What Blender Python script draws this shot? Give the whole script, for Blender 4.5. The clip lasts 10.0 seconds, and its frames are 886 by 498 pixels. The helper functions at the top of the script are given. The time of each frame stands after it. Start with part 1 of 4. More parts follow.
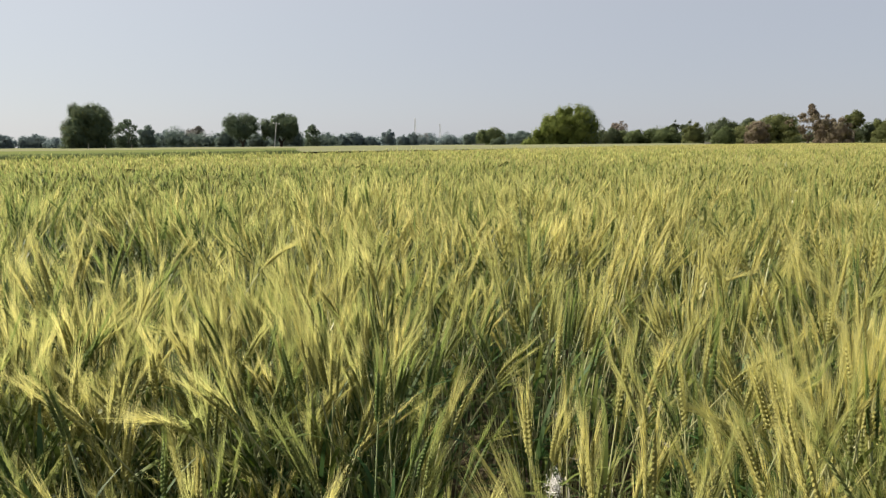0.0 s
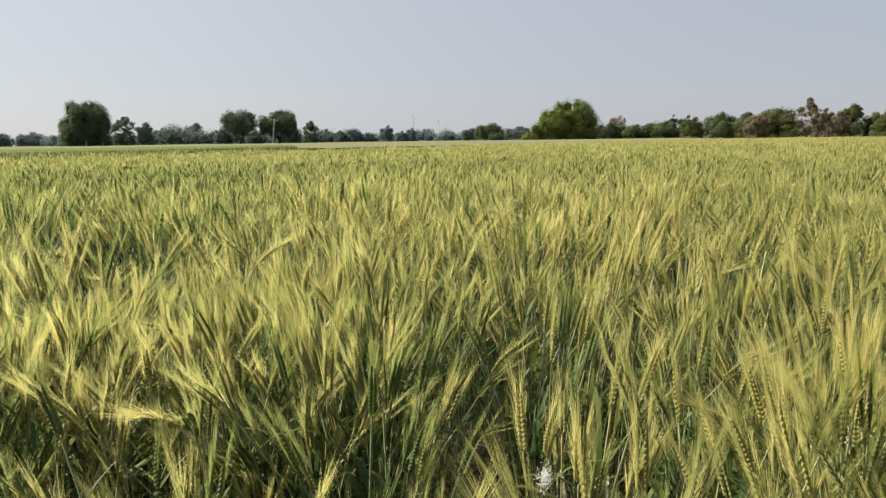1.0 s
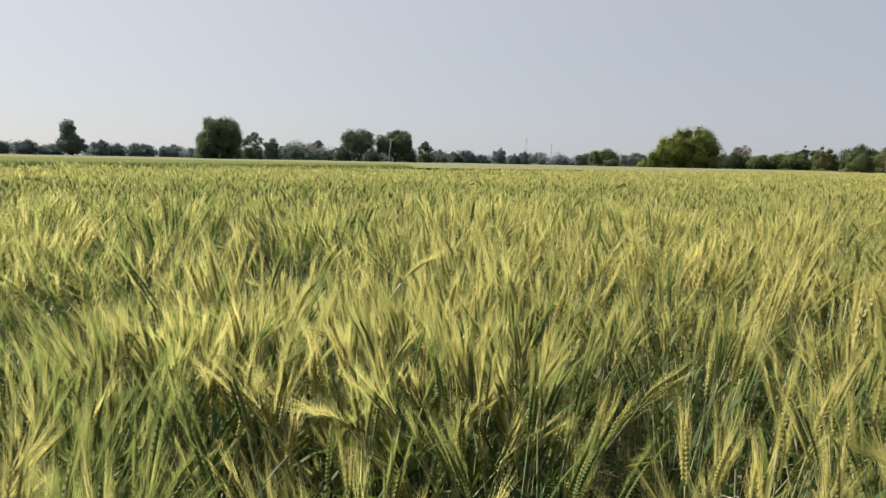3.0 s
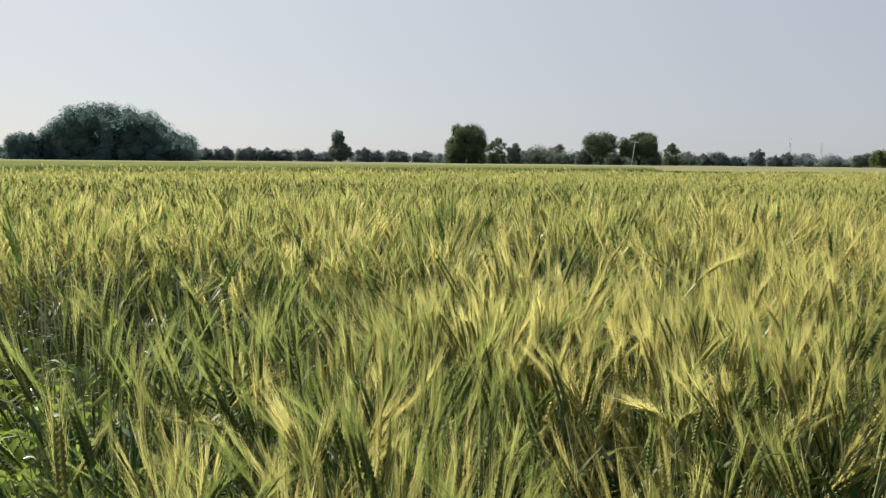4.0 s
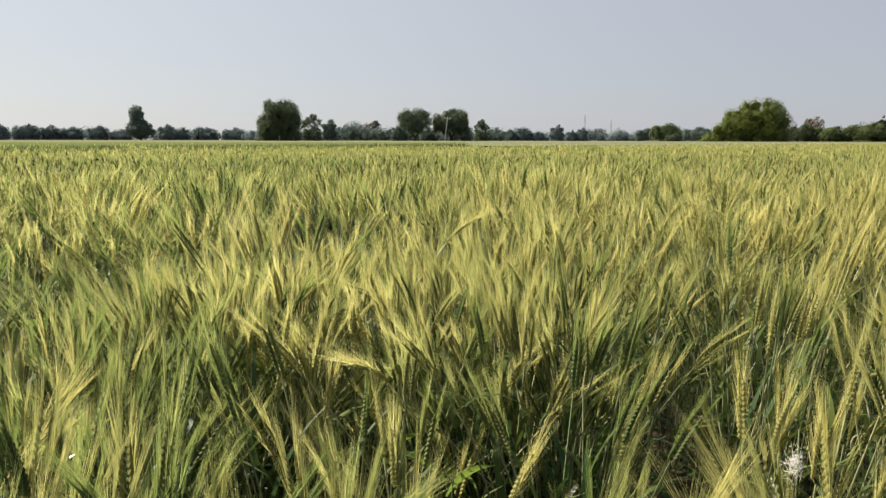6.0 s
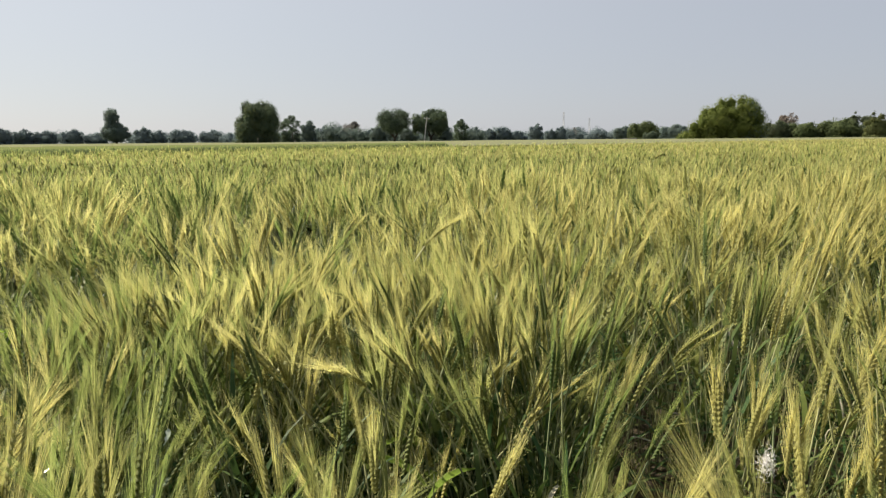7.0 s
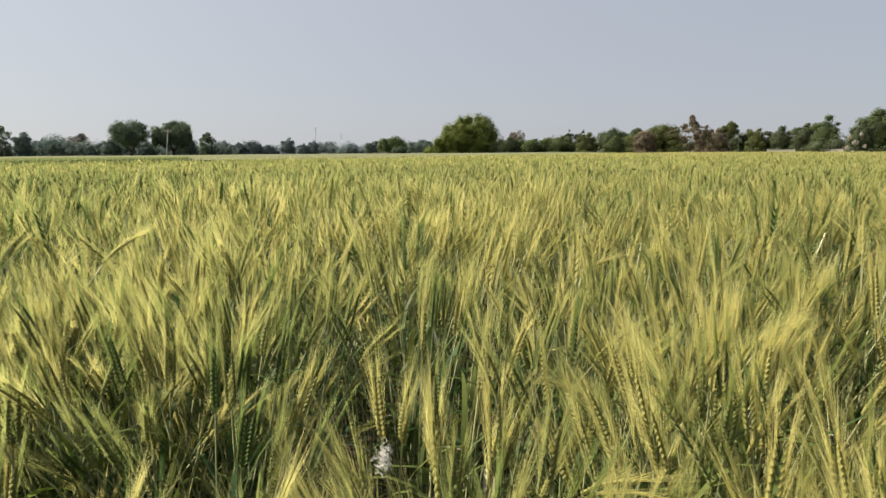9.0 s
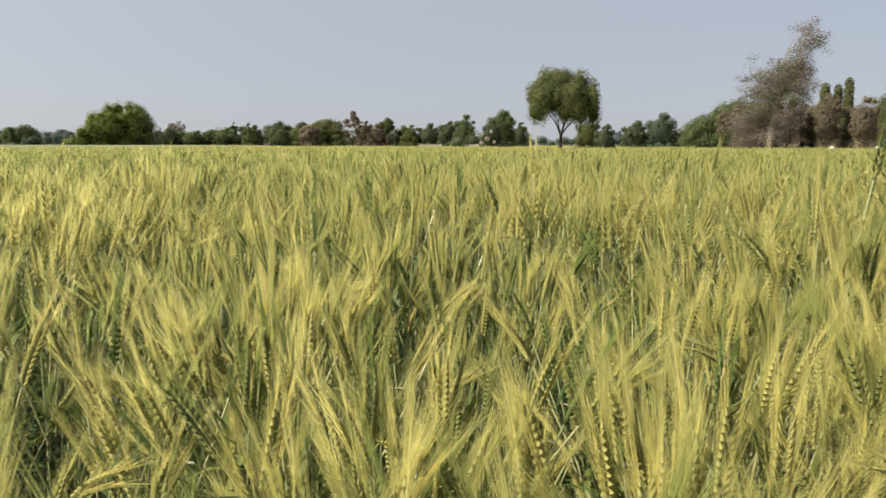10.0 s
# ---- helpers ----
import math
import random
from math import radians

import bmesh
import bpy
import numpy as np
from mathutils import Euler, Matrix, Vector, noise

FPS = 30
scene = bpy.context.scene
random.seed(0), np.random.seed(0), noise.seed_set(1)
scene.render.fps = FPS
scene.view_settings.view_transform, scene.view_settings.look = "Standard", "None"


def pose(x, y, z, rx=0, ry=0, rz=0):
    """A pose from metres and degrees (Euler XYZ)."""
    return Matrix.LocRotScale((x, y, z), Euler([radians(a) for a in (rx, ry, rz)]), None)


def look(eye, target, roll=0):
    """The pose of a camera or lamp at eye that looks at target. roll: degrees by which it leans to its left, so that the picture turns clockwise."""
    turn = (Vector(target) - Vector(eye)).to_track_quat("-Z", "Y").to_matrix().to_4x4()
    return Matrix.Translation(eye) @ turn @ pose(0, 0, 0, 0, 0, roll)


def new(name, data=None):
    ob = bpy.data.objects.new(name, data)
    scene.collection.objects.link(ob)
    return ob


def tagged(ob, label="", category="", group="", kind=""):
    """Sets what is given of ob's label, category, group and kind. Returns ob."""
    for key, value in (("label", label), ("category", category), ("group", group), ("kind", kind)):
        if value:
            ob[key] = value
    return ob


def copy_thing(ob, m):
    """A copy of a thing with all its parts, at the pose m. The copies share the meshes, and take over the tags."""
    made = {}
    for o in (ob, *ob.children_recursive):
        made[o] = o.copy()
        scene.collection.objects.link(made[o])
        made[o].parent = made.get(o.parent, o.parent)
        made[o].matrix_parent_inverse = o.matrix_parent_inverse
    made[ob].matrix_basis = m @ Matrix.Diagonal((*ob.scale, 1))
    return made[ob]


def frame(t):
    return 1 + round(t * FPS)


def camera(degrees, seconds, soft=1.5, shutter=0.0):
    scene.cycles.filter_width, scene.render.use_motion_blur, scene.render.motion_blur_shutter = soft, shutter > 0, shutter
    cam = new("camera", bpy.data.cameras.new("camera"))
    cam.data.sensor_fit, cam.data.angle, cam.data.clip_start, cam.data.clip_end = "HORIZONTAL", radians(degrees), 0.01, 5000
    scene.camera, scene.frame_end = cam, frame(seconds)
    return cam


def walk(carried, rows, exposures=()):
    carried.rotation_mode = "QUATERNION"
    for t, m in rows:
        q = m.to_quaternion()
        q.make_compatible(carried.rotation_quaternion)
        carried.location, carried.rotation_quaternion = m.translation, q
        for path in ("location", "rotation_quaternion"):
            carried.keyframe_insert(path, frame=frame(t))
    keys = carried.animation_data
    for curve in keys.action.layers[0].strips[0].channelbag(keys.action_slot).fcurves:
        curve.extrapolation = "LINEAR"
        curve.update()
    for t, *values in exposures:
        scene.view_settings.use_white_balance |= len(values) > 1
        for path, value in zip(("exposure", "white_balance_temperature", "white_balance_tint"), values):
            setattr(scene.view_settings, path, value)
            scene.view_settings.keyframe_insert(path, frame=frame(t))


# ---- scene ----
cam = camera(66.1, 10.0, soft=1.3, shutter=0.09)
PATH = [
    (0.00, (-0.000, -0.000, 1.280), (-0.000, 9.883, -0.243), -0.48),
    (0.30, (0.004, -0.000, 1.280), (0.049, 9.877, -0.285), -0.31),
    (0.50, (0.007, -0.000, 1.280), (0.062, 9.881, -0.257), -0.90),
    (0.80, (0.009, 0.000, 1.277), (0.064, 9.878, -0.281), -0.86),
    (1.00, (0.011, 0.001, 1.276), (0.024, 9.875, -0.306), -0.78),
    (1.30, (0.010, 0.003, 1.275), (0.040, 9.875, -0.319), -1.17),
    (1.50, (0.010, 0.004, 1.275), (-0.034, 9.874, -0.334), -1.33),
    (1.80, (0.009, 0.004, 1.277), (-0.109, 9.875, -0.316), -1.27),
    (2.00, (0.009, 0.003, 1.277), (-0.108, 9.880, -0.284), -1.28),
    (2.20, (0.007, 0.002, 1.280), (-0.083, 9.882, -0.265), -1.37),
    (2.75, (-0.066, -0.023, 1.277), (-0.860, 9.850, -0.098), -0.60),
    (3.30, (-0.138, -0.048, 1.273), (-2.933, 9.482, 0.104), 1.46),
    (3.50, (-0.182, -0.063, 1.268), (-3.954, 9.118, 0.051), -0.14),
    (3.70, (-0.202, -0.071, 1.261), (-4.495, 8.866, -0.044), 0.15),
    (4.00, (-0.232, -0.084, 1.250), (-5.023, 8.603, -0.014), 0.60),
    (4.20, (-0.234, -0.090, 1.247), (-5.270, 8.468, 0.063), 0.15),
    (4.50, (-0.236, -0.099, 1.243), (-5.708, 8.197, 0.130), -0.13),
    (4.70, (-0.222, -0.084, 1.237), (-5.671, 8.209, -0.001), -0.10),
    (5.00, (-0.200, -0.062, 1.229), (-5.027, 8.597, -0.079), -0.16),
    (5.20, (-0.162, -0.041, 1.228), (-4.126, 9.042, -0.110), -0.15),
    (5.50, (-0.104, -0.009, 1.225), (-3.052, 9.447, -0.147), -0.26),
    (5.70, (-0.090, 0.001, 1.221), (-2.692, 9.545, -0.240), -0.53),
    (6.00, (-0.070, 0.016, 1.214), (-2.424, 9.606, -0.366), 0.10),
    (6.20, (-0.068, 0.016, 1.216), (-2.345, 9.628, -0.342), -0.03),
    (7.30, (-0.055, 0.017, 1.223), (-1.875, 9.717, -0.387), -1.10),
    (7.50, (-0.028, 0.032, 1.220), (-1.277, 9.819, -0.405), -0.68),
    (7.80, (0.004, 0.039, 1.223), (-0.561, 9.915, -0.243), -1.40),
    (8.00, (0.025, 0.043, 1.224), (-0.076, 9.932, -0.260), -2.02),
    (8.20, (0.036, 0.047, 1.221), (0.180, 9.937, -0.254), -1.76),
    (8.50, (0.053, 0.054, 1.216), (0.564, 9.939, -0.202), -1.89),
    (8.70, (0.071, 0.056, 1.211), (0.863, 9.923, -0.206), -0.88),
    (9.00, (0.097, 0.060, 1.203), (1.501, 9.860, -0.204), -0.44),
    (9.20, (0.132, 0.060, 1.194), (2.189, 9.746, -0.207), -0.29),
    (9.50, (0.184, 0.061, 1.180), (3.451, 9.397, -0.293), -0.61),
    (9.70, (0.243, 0.057, 1.173), (4.616, 8.926, -0.320), -0.09),
    (9.80, (0.272, 0.055, 1.170), (5.195, 8.624, -0.358), -0.10),
    (10.00, (0.321, 0.054, 1.147), (6.044, 8.113, -0.367), 0.09),
]
walk(cam, [(t, look(eye, target, roll)) for t, eye, target, roll in PATH], [(0.0, 1.10), (2.2, 1.08), (3.5, 1.06), (4.5, 0.98), (5.2, 0.98), (6.2, 1.05), (7.5, 1.06), (9.0, 1.06), (10.0, 1.12)])

# ---- world, sun and sky ----
SUN_BEARING, SUN_ELEVATION = -72.0, 40.0


def toward(bearing, distance, z=0.0):
    """A place at that bearing (degrees right of +y) and distance from the origin."""
    a = radians(bearing)
    return Vector((distance * math.sin(a), distance * math.cos(a), z))


world = bpy.data.worlds.new("World")
scene.world = world
world.use_nodes = True
sky = world.node_tree.nodes.new("ShaderNodeTexSky")
sky.sky_type = "NISHITA"
sky.sun_disc = False
sky.sun_elevation = radians(SUN_ELEVATION)
sky.sun_rotation = radians(SUN_BEARING)
sky.air_density, sky.dust_density, sky.ozone_density = 1.0, 0.7, 1.0
back = world.node_tree.nodes["Background"]
back.inputs["Strength"].default_value = 0.066
haze = world.node_tree.nodes.new("ShaderNodeMix")
haze.data_type = "RGBA"
haze.inputs["Factor"].default_value = 0.86
world.node_tree.links.new(sky.outputs["Color"], haze.inputs["A"])
world.node_tree.links.new(haze.outputs["Result"], back.inputs["Color"])


def sky_math(kind, a, b):
    """A number from two numbers or sockets of the sky's nodes."""
    m = world.node_tree.nodes.new("ShaderNodeMath")
    m.operation = kind
    for socket, value in zip(m.inputs, (a, b)):
        if isinstance(value, bpy.types.NodeSocket):
            world.node_tree.links.new(value, socket)
        else:
            socket.default_value = value
    return m.outputs["Value"]


# dry-season haze that veils the whole sky and scatters more light round the sun
coords = world.node_tree.nodes.new("ShaderNodeTexCoord")
facing = world.node_tree.nodes.new("ShaderNodeVectorMath")
facing.operation = "DOT_PRODUCT"
facing.inputs[1].default_value = toward(SUN_BEARING, math.cos(radians(SUN_ELEVATION)), math.sin(radians(SUN_ELEVATION)))
world.node_tree.links.new(coords.outputs["Generated"], facing.inputs[0])
lobe = sky_math("POWER", sky_math("MULTIPLY_ADD", facing.outputs["Value"], 0.5), 3.0)
lobe.node.inputs[0].links[0].from_node.inputs[2].default_value = 0.5
veil = world.node_tree.nodes.new("ShaderNodeMix")
veil.data_type = "RGBA"
veil.inputs["A"].default_value, veil.inputs["B"].default_value = (3.10, 3.28, 3.78, 1.0), (5.45, 5.55, 5.70, 1.0)
world.node_tree.links.new(lobe, veil.inputs["Factor"])
world.node_tree.links.new(veil.outputs["Result"], haze.inputs["B"])

sun = new("sun", bpy.data.lights.new("sun", "SUN"))
sun.data.energy, sun.data.angle, sun.data.color = 5.0, radians(0.6), (1.0, 0.90, 0.74)
sun.matrix_world = look(toward(SUN_BEARING, 100, 100 * math.tan(radians(SUN_ELEVATION))), (0, 0, 0))


# ---- materials ----
def material(name, rough=0.6, spec=0.3):
    m = bpy.data.materials.new(name)
    m.use_nodes = True
    n, l = m.node_tree.nodes, m.node_tree.links
    b = n["Principled BSDF"]
    b.inputs["Roughness"].default_value = rough
    b.inputs["Specular IOR Level"].default_value = spec
    return m, n, l, b


def noise_node(n, l, scale, detail=3.0):
    geo = n.new("ShaderNodeNewGeometry")
    t = n.new("ShaderNodeTexNoise")
    t.inputs["Scale"].default_value, t.inputs["Detail"].default_value = scale, detail
    l.new(geo.outputs["Position"], t.inputs["Vector"])
    return t.outputs["Fac"]


def span(n, l, fac, low, high):
    r = n.new("ShaderNodeMapRange")
    r.inputs["From Min"].default_value, r.inputs["From Max"].default_value = low, high
    l.new(fac, r.inputs["Value"])
    return r.outputs["Result"]


def blend(n, l, fac, a, b):
    """A mix of two colours (tuples or sockets) by fac (a number or a socket)."""
    m = n.new("ShaderNodeMix")
    m.data_type = "RGBA"
    for socket, value in ((m.inputs["Factor"], fac), (m.inputs["A"], a), (m.inputs["B"], b)):
        if isinstance(value, bpy.types.NodeSocket):
            l.new(value, socket)
        elif isinstance(value, tuple):
            socket.default_value = (*value, 1.0)
        else:
            socket.default_value = value
    return m.outputs["Result"]


def leafy(m, n, l, b, colour, thin):
    """Colour on both sides of a thin blade, with the light that shines through it."""
    l.new(colour, b.inputs["Base Color"])
    tr = n.new("ShaderNodeBsdfTranslucent")
    mix = n.new("ShaderNodeMixShader")
    mix.inputs["Fac"].default_value = thin
    l.new(colour, tr.inputs["Color"])
    l.new(b.outputs["BSDF"], mix.inputs[1])
    l.new(tr.outputs["BSDF"], mix.inputs[2])
    l.new(mix.outputs["Shader"], n["Material Output"].inputs["Surface"])
    return m


def crop_material(name, green, ripe, dry, thin=0.3, rough=0.5, spec=0.35):
    """A part of the wheat, from green to ripe by the plant's own ripeness, with drier pieces."""
    m, n, l, b = material(name, rough, spec)
    at = n.new("ShaderNodeAttribute")
    at.attribute_name = "ripeness"
    geo = n.new("ShaderNodeNewGeometry")
    c = blend(n, l, at.outputs["Fac"], green, ripe)
    c = blend(n, l, span(n, l, geo.outputs["Random Per Island"], 0.80, 1.8), c, dry)
    tone = blend(n, l, noise_node(n, l, 90.0), (0.72, 0.72, 0.72), (1.22, 1.22, 1.22))
    mul = n.new("ShaderNodeMix")
    mul.data_type, mul.blend_type = "RGBA", "MULTIPLY"
    mul.inputs["Factor"].default_value = 1.0
    l.new(c, mul.inputs["A"])
    l.new(tone, mul.inputs["B"])
    return leafy(m, n, l, b, mul.outputs["Result"], thin)


M_STEM = crop_material("wheat_stem", (0.19, 0.23, 0.12), (0.34, 0.34, 0.17), (0.46, 0.43, 0.26), 0.1, 0.4, 0.45)
M_LEAF = crop_material("wheat_leaf", (0.030, 0.072, 0.019), (0.11, 0.14, 0.032), (0.42, 0.36, 0.07), 0.3, 0.55, 0.2)
M_EAR = crop_material("wheat_ear", (0.085, 0.128, 0.038), (0.335, 0.318, 0.108), (0.42, 0.38, 0.15), 0.35, 0.6, 0.15)
M_AWN = crop_material("wheat_awn", (0.26, 0.335, 0.10), (0.745, 0.690, 0.275), (0.79, 0.68, 0.32), 0.72, 0.45, 0.25)
WHEAT = [M_STEM, M_LEAF, M_EAR, M_AWN]


def sheet_material(name, a, b2, c2, fine, broad):
    m, n, l, b = material(name, 0.95, 0.0)
    c = blend(n, l, span(n, l, noise_node(n, l, fine, 5), 0.35, 0.65), a, b2)
    c = blend(n, l, span(n, l, noise_node(n, l, broad, 3), 0.45, 0.75), c, c2)
    l.new(c, b.inputs["Base Color"])
    bump = n.new("ShaderNodeBump")
    bump.inputs["Strength"].default_value, bump.inputs["Distance"].default_value = 0.8, 0.05
    l.new(noise_node(n, l, fine, 5), bump.inputs["Height"])
    l.new(bump.outputs["Normal"], b.inputs["Normal"])
    return m


M_SOIL = sheet_material("soil", (0.05, 0.042, 0.030), (0.085, 0.068, 0.048), (0.05, 0.046, 0.03), 14.0, 1.1)
M_CANOPY = sheet_material("wheat_canopy", (0.150, 0.145, 0.052), (0.225, 0.212, 0.078), (0.190, 0.180, 0.066), 22.0, 0.35)
M_UNDER = sheet_material("wheat_lower_leaves", (0.125, 0.135, 0.045), (0.200, 0.195, 0.068), (0.175, 0.170, 0.060), 26.0, 0.8)
M_NEXT = sheet_material("next_crop", (0.090, 0.116, 0.042), (0.130, 0.152, 0.056), (0.142, 0.150, 0.058), 5.0, 0.12)
M_PALE = sheet_material("pale_field", (0.14, 0.15, 0.085), (0.19, 0.195, 0.115), (0.17, 0.175, 0.10), 2.0, 0.08)


def foliage(name, a, b2, c2):
    m, n, l, b = material(name, 0.8, 0.07)
    geo = n.new("ShaderNodeNewGeometry")
    c = blend(n, l, geo.outputs["Random Per Island"], a, b2)
    c = blend(n, l, span(n, l, noise_node(n, l, 0.5, 3), 0.5, 0.75), c, c2)
    return leafy(m, n, l, b, c, 0.54)


# haze over the distant trees is put into these three bluish leaf colours
F_DARK_HAZED = foliage("hazed_dark_foliage", (0.118, 0.158, 0.142), (0.140, 0.182, 0.160), (0.150, 0.184, 0.150))
F_FAR_HAZED = foliage("hazed_far_foliage", (0.146, 0.190, 0.198), (0.162, 0.206, 0.212), (0.164, 0.205, 0.206))
F_GROVE_HAZED = foliage("hazed_grove_foliage", (0.108, 0.176, 0.176), (0.118, 0.188, 0.186), (0.122, 0.188, 0.176))
F_DEEP = foliage("deep_foliage", (0.080, 0.104, 0.060), (0.112, 0.136, 0.078), (0.126, 0.138, 0.076))
F_TALL = foliage("tall_tree_foliage", (0.082, 0.114, 0.074), (0.112, 0.148, 0.090), (0.130, 0.158, 0.086))
F_GREEN = foliage("green_foliage", (0.082, 0.112, 0.052), (0.114, 0.142, 0.064), (0.134, 0.156, 0.068))
F_OLIVE = foliage("olive_foliage", (0.090, 0.108, 0.045), (0.128, 0.145, 0.060), (0.148, 0.156, 0.064))
F_BRIGHT = foliage("bright_foliage", (0.105, 0.135, 0.036), (0.142, 0.172, 0.046), (0.168, 0.190, 0.052))
F_RED = foliage("rust_foliage", (0.150, 0.124, 0.092), (0.205, 0.172, 0.128), (0.160, 0.150, 0.090))
F_GREY = foliage("grey_foliage", (0.078, 0.108, 0.072), (0.106, 0.140, 0.094), (0.112, 0.142, 0.094))
F_TWIG = foliage("dry_twigs", (0.165, 0.140, 0.122), (0.225, 0.192, 0.170), (0.185, 0.165, 0.136))
F_PALE = foliage("pale_twigs", (0.150, 0.148, 0.142), (0.200, 0.196, 0.188), (0.160, 0.162, 0.146))
F_BLOSSOM = foliage("pale_blossom", (0.40, 0.37, 0.33), (0.58, 0.54, 0.50), (0.34, 0.31, 0.26))


def plain(name, a, b2, scale, rough=0.7, metal=0.0):
    m, n, l, b = material(name, rough, 0.3)
    b.inputs["Metallic"].default_value = metal
    l.new(blend(n, l, span(n, l, noise_node(n, l, scale, 4), 0.3, 0.7), a, b2), b.inputs["Base Color"])
    return m


M_BARK = plain("bark", (0.055, 0.045, 0.036), (0.13, 0.105, 0.085), 3.0, 0.9)
M_DARK_BARK = plain("dark_bark", (0.025, 0.021, 0.018), (0.065, 0.054, 0.044), 3.0, 0.9)
M_PALE_BARK = plain("pale_bark", (0.19, 0.17, 0.14), (0.30, 0.27, 0.23), 2.0, 0.85)
M_CONCRETE = plain("concrete", (0.38, 0.37, 0.35), (0.52, 0.51, 0.48), 2.0, 0.85)
M_LIME = plain("whitewash", (0.34, 0.33, 0.30), (0.52, 0.50, 0.47), 1.5, 0.85)
M_STEEL = plain("galvanised_steel", (0.42, 0.43, 0.45), (0.55, 0.56, 0.58), 1.0, 0.5, 0.6)
M_FLUFF = plain("white_fluff", (0.70, 0.68, 0.66), (0.85, 0.83, 0.82), 60.0, 0.9)
# sun glint on small weed leaves, put into a pale base colour
M_SHINE = plain("leaf_shine_colour", (0.30, 0.36, 0.26), (0.46, 0.51, 0.42), 120.0, 0.25)
M_WEED = foliage("weed_leaf", (0.15, 0.25, 0.035), (0.23, 0.33, 0.055), (0.25, 0.31, 0.055))
M_DRY = plain("dry_leaf", (0.22, 0.21, 0.15), (0.36, 0.34, 0.26), 30.0, 0.55)


# ---- mesh helpers ----
def mesh_of(name, verts, tris, mats, index=None, ripeness=None):
    """A mesh from arrays of corners and triangles."""
    verts, tris = np.asarray(verts, np.float32), np.asarray(tris, np.int32)
    me = bpy.data.meshes.new(name)
    me.vertices.add(len(verts))
    me.vertices.foreach_set("co", verts.ravel())
    me.loops.add(tris.size)
    me.loops.foreach_set("vertex_index", tris.ravel())
    me.polygons.add(len(tris))
    me.polygons.foreach_set("loop_start", np.arange(0, tris.size, 3, dtype=np.int32))
    for m in mats:
        me.materials.append(m)
    if index is not None:
        me.polygons.foreach_set("material_index", np.asarray(index, np.int32))
    if ripeness is not None:
        at = me.attributes.new("ripeness", "FLOAT", "POINT")
        at.data.foreach_set("value", np.asarray(ripeness, np.float32))
    me.update(calc_edges=True)
    return me


def part(name, bm, mat, parent, label=""):
    me = bpy.data.meshes.new(name)
    bm.to_mesh(me)
    bm.free()
    me.materials.append(mat)
    ob = new(name, me)
    ob.parent = parent
    return tagged(ob, label)


def part_of(name, verts, tris, mat, parent, label="", ripeness=None):
    ob = new(name, mesh_of(name, verts, tris, [mat], None, ripeness))
    ob.parent = parent
    return tagged(ob, label)


def tube(points, radii, sides):
    """A tapered tube along points: corners and triangles."""
    points = [Vector(p) for p in points]
    verts, tris = [], []
    for i, p in enumerate(points):
        d = (points[min(i + 1, len(points) - 1)] - points[max(i - 1, 0)]).normalized()
        side = d.cross(Vector((0.31, 0.95, 0.05))).normalized()
        over = d.cross(side)
        for k in range(sides):
            a = 2 * math.pi * k / sides
            verts.append(p + (side * math.cos(a) + over * math.sin(a)) * radii[i])
    for i in range(len(points) - 1):
        for k in range(sides):
            a, b = i * sides + k, i * sides + (k + 1) % sides
            tris += [(a, b, b + sides), (a, b + sides, a + sides)]
    return [tuple(v) for v in verts], tris


def join(pieces):
    """Several (corners, triangles) as one."""
    verts, tris = [], []
    for v, t in pieces:
        base = len(verts)
        verts += list(v)
        tris += [(a + base, b + base, c + base) for a, b, c in t]
    return verts, tris


# ---- ground, field sheets ----
def edge_side(x, y):
    """Metres beyond the boundary of the wheat field, on its far left side."""
    return -(0.857 * (x + 15.8) - 0.515 * (y - 24.3))


bm = bmesh.new()
bmesh.ops.create_circle(bm, cap_ends=True, radius=4000, segments=96)
ground = new("ground", bpy.data.meshes.new("ground"))
bm.to_mesh(ground.data)
bm.free()
ground.data.materials.append(M_SOIL)
tagged(ground, "brown earth of the plain under the crops", "ground", kind="structure")


def polar_sheet(name, rings, spokes, keep, height, mat, label, category):
    """A bumpy crop surface on rings and spokes, where keep(x, y) says so."""
    r = np.asarray(rings)[:, None]
    a = np.linspace(0, 2 * math.pi, spokes, endpoint=False)[None, :]
    x, y = r * np.sin(a), r * np.cos(a)
    z = height(x, y, r)
    verts = np.stack([x, y, z], -1).reshape(-1, 3)
    i = np.arange(len(rings) - 1)[:, None] * spokes
    k = np.arange(spokes)[None, :]
    p, q = i + k, i + (k + 1) % spokes
    tris = np.stack([np.stack([p, p + spokes, q + spokes], -1), np.stack([p, q + spokes, q], -1)], 2).reshape(-1, 3)
    mid = verts[tris].mean(1)
    tris = tris[keep(mid[:, 0], mid[:, 1])]
    ob = new(name, mesh_of(name, verts, tris, [mat]))
    return tagged(ob, label, category, kind="stuff")


rng = np.random.default_rng(7)


polar_sheet("wheat_undergrowth", np.geomspace(5.0, 15, 90), 720, lambda x, y: edge_side(x, y) < 0, lambda x, y, r: 0.60 + 0.19 * np.clip((r - 5.0) / 4.5, 0, 1) + rng.normal(0, 1, x.shape) * 0.03, M_UNDER,
            "dense green lower leaves of the wheat field", "wheat")
polar_sheet("far_wheat", np.geomspace(14.5, 600, 80), 600, lambda x, y: edge_side(x, y) < 0,
            lambda x, y, r: 0.80 + rng.normal(0, 1, x.shape) * 0.04, M_CANOPY,
            "golden ripening wheat field reaching the trees", "wheat")


def verge_side(x, y):
    """Metres beyond the far border of the next field."""
    return -0.616 * x + 0.788 * y - 85.0


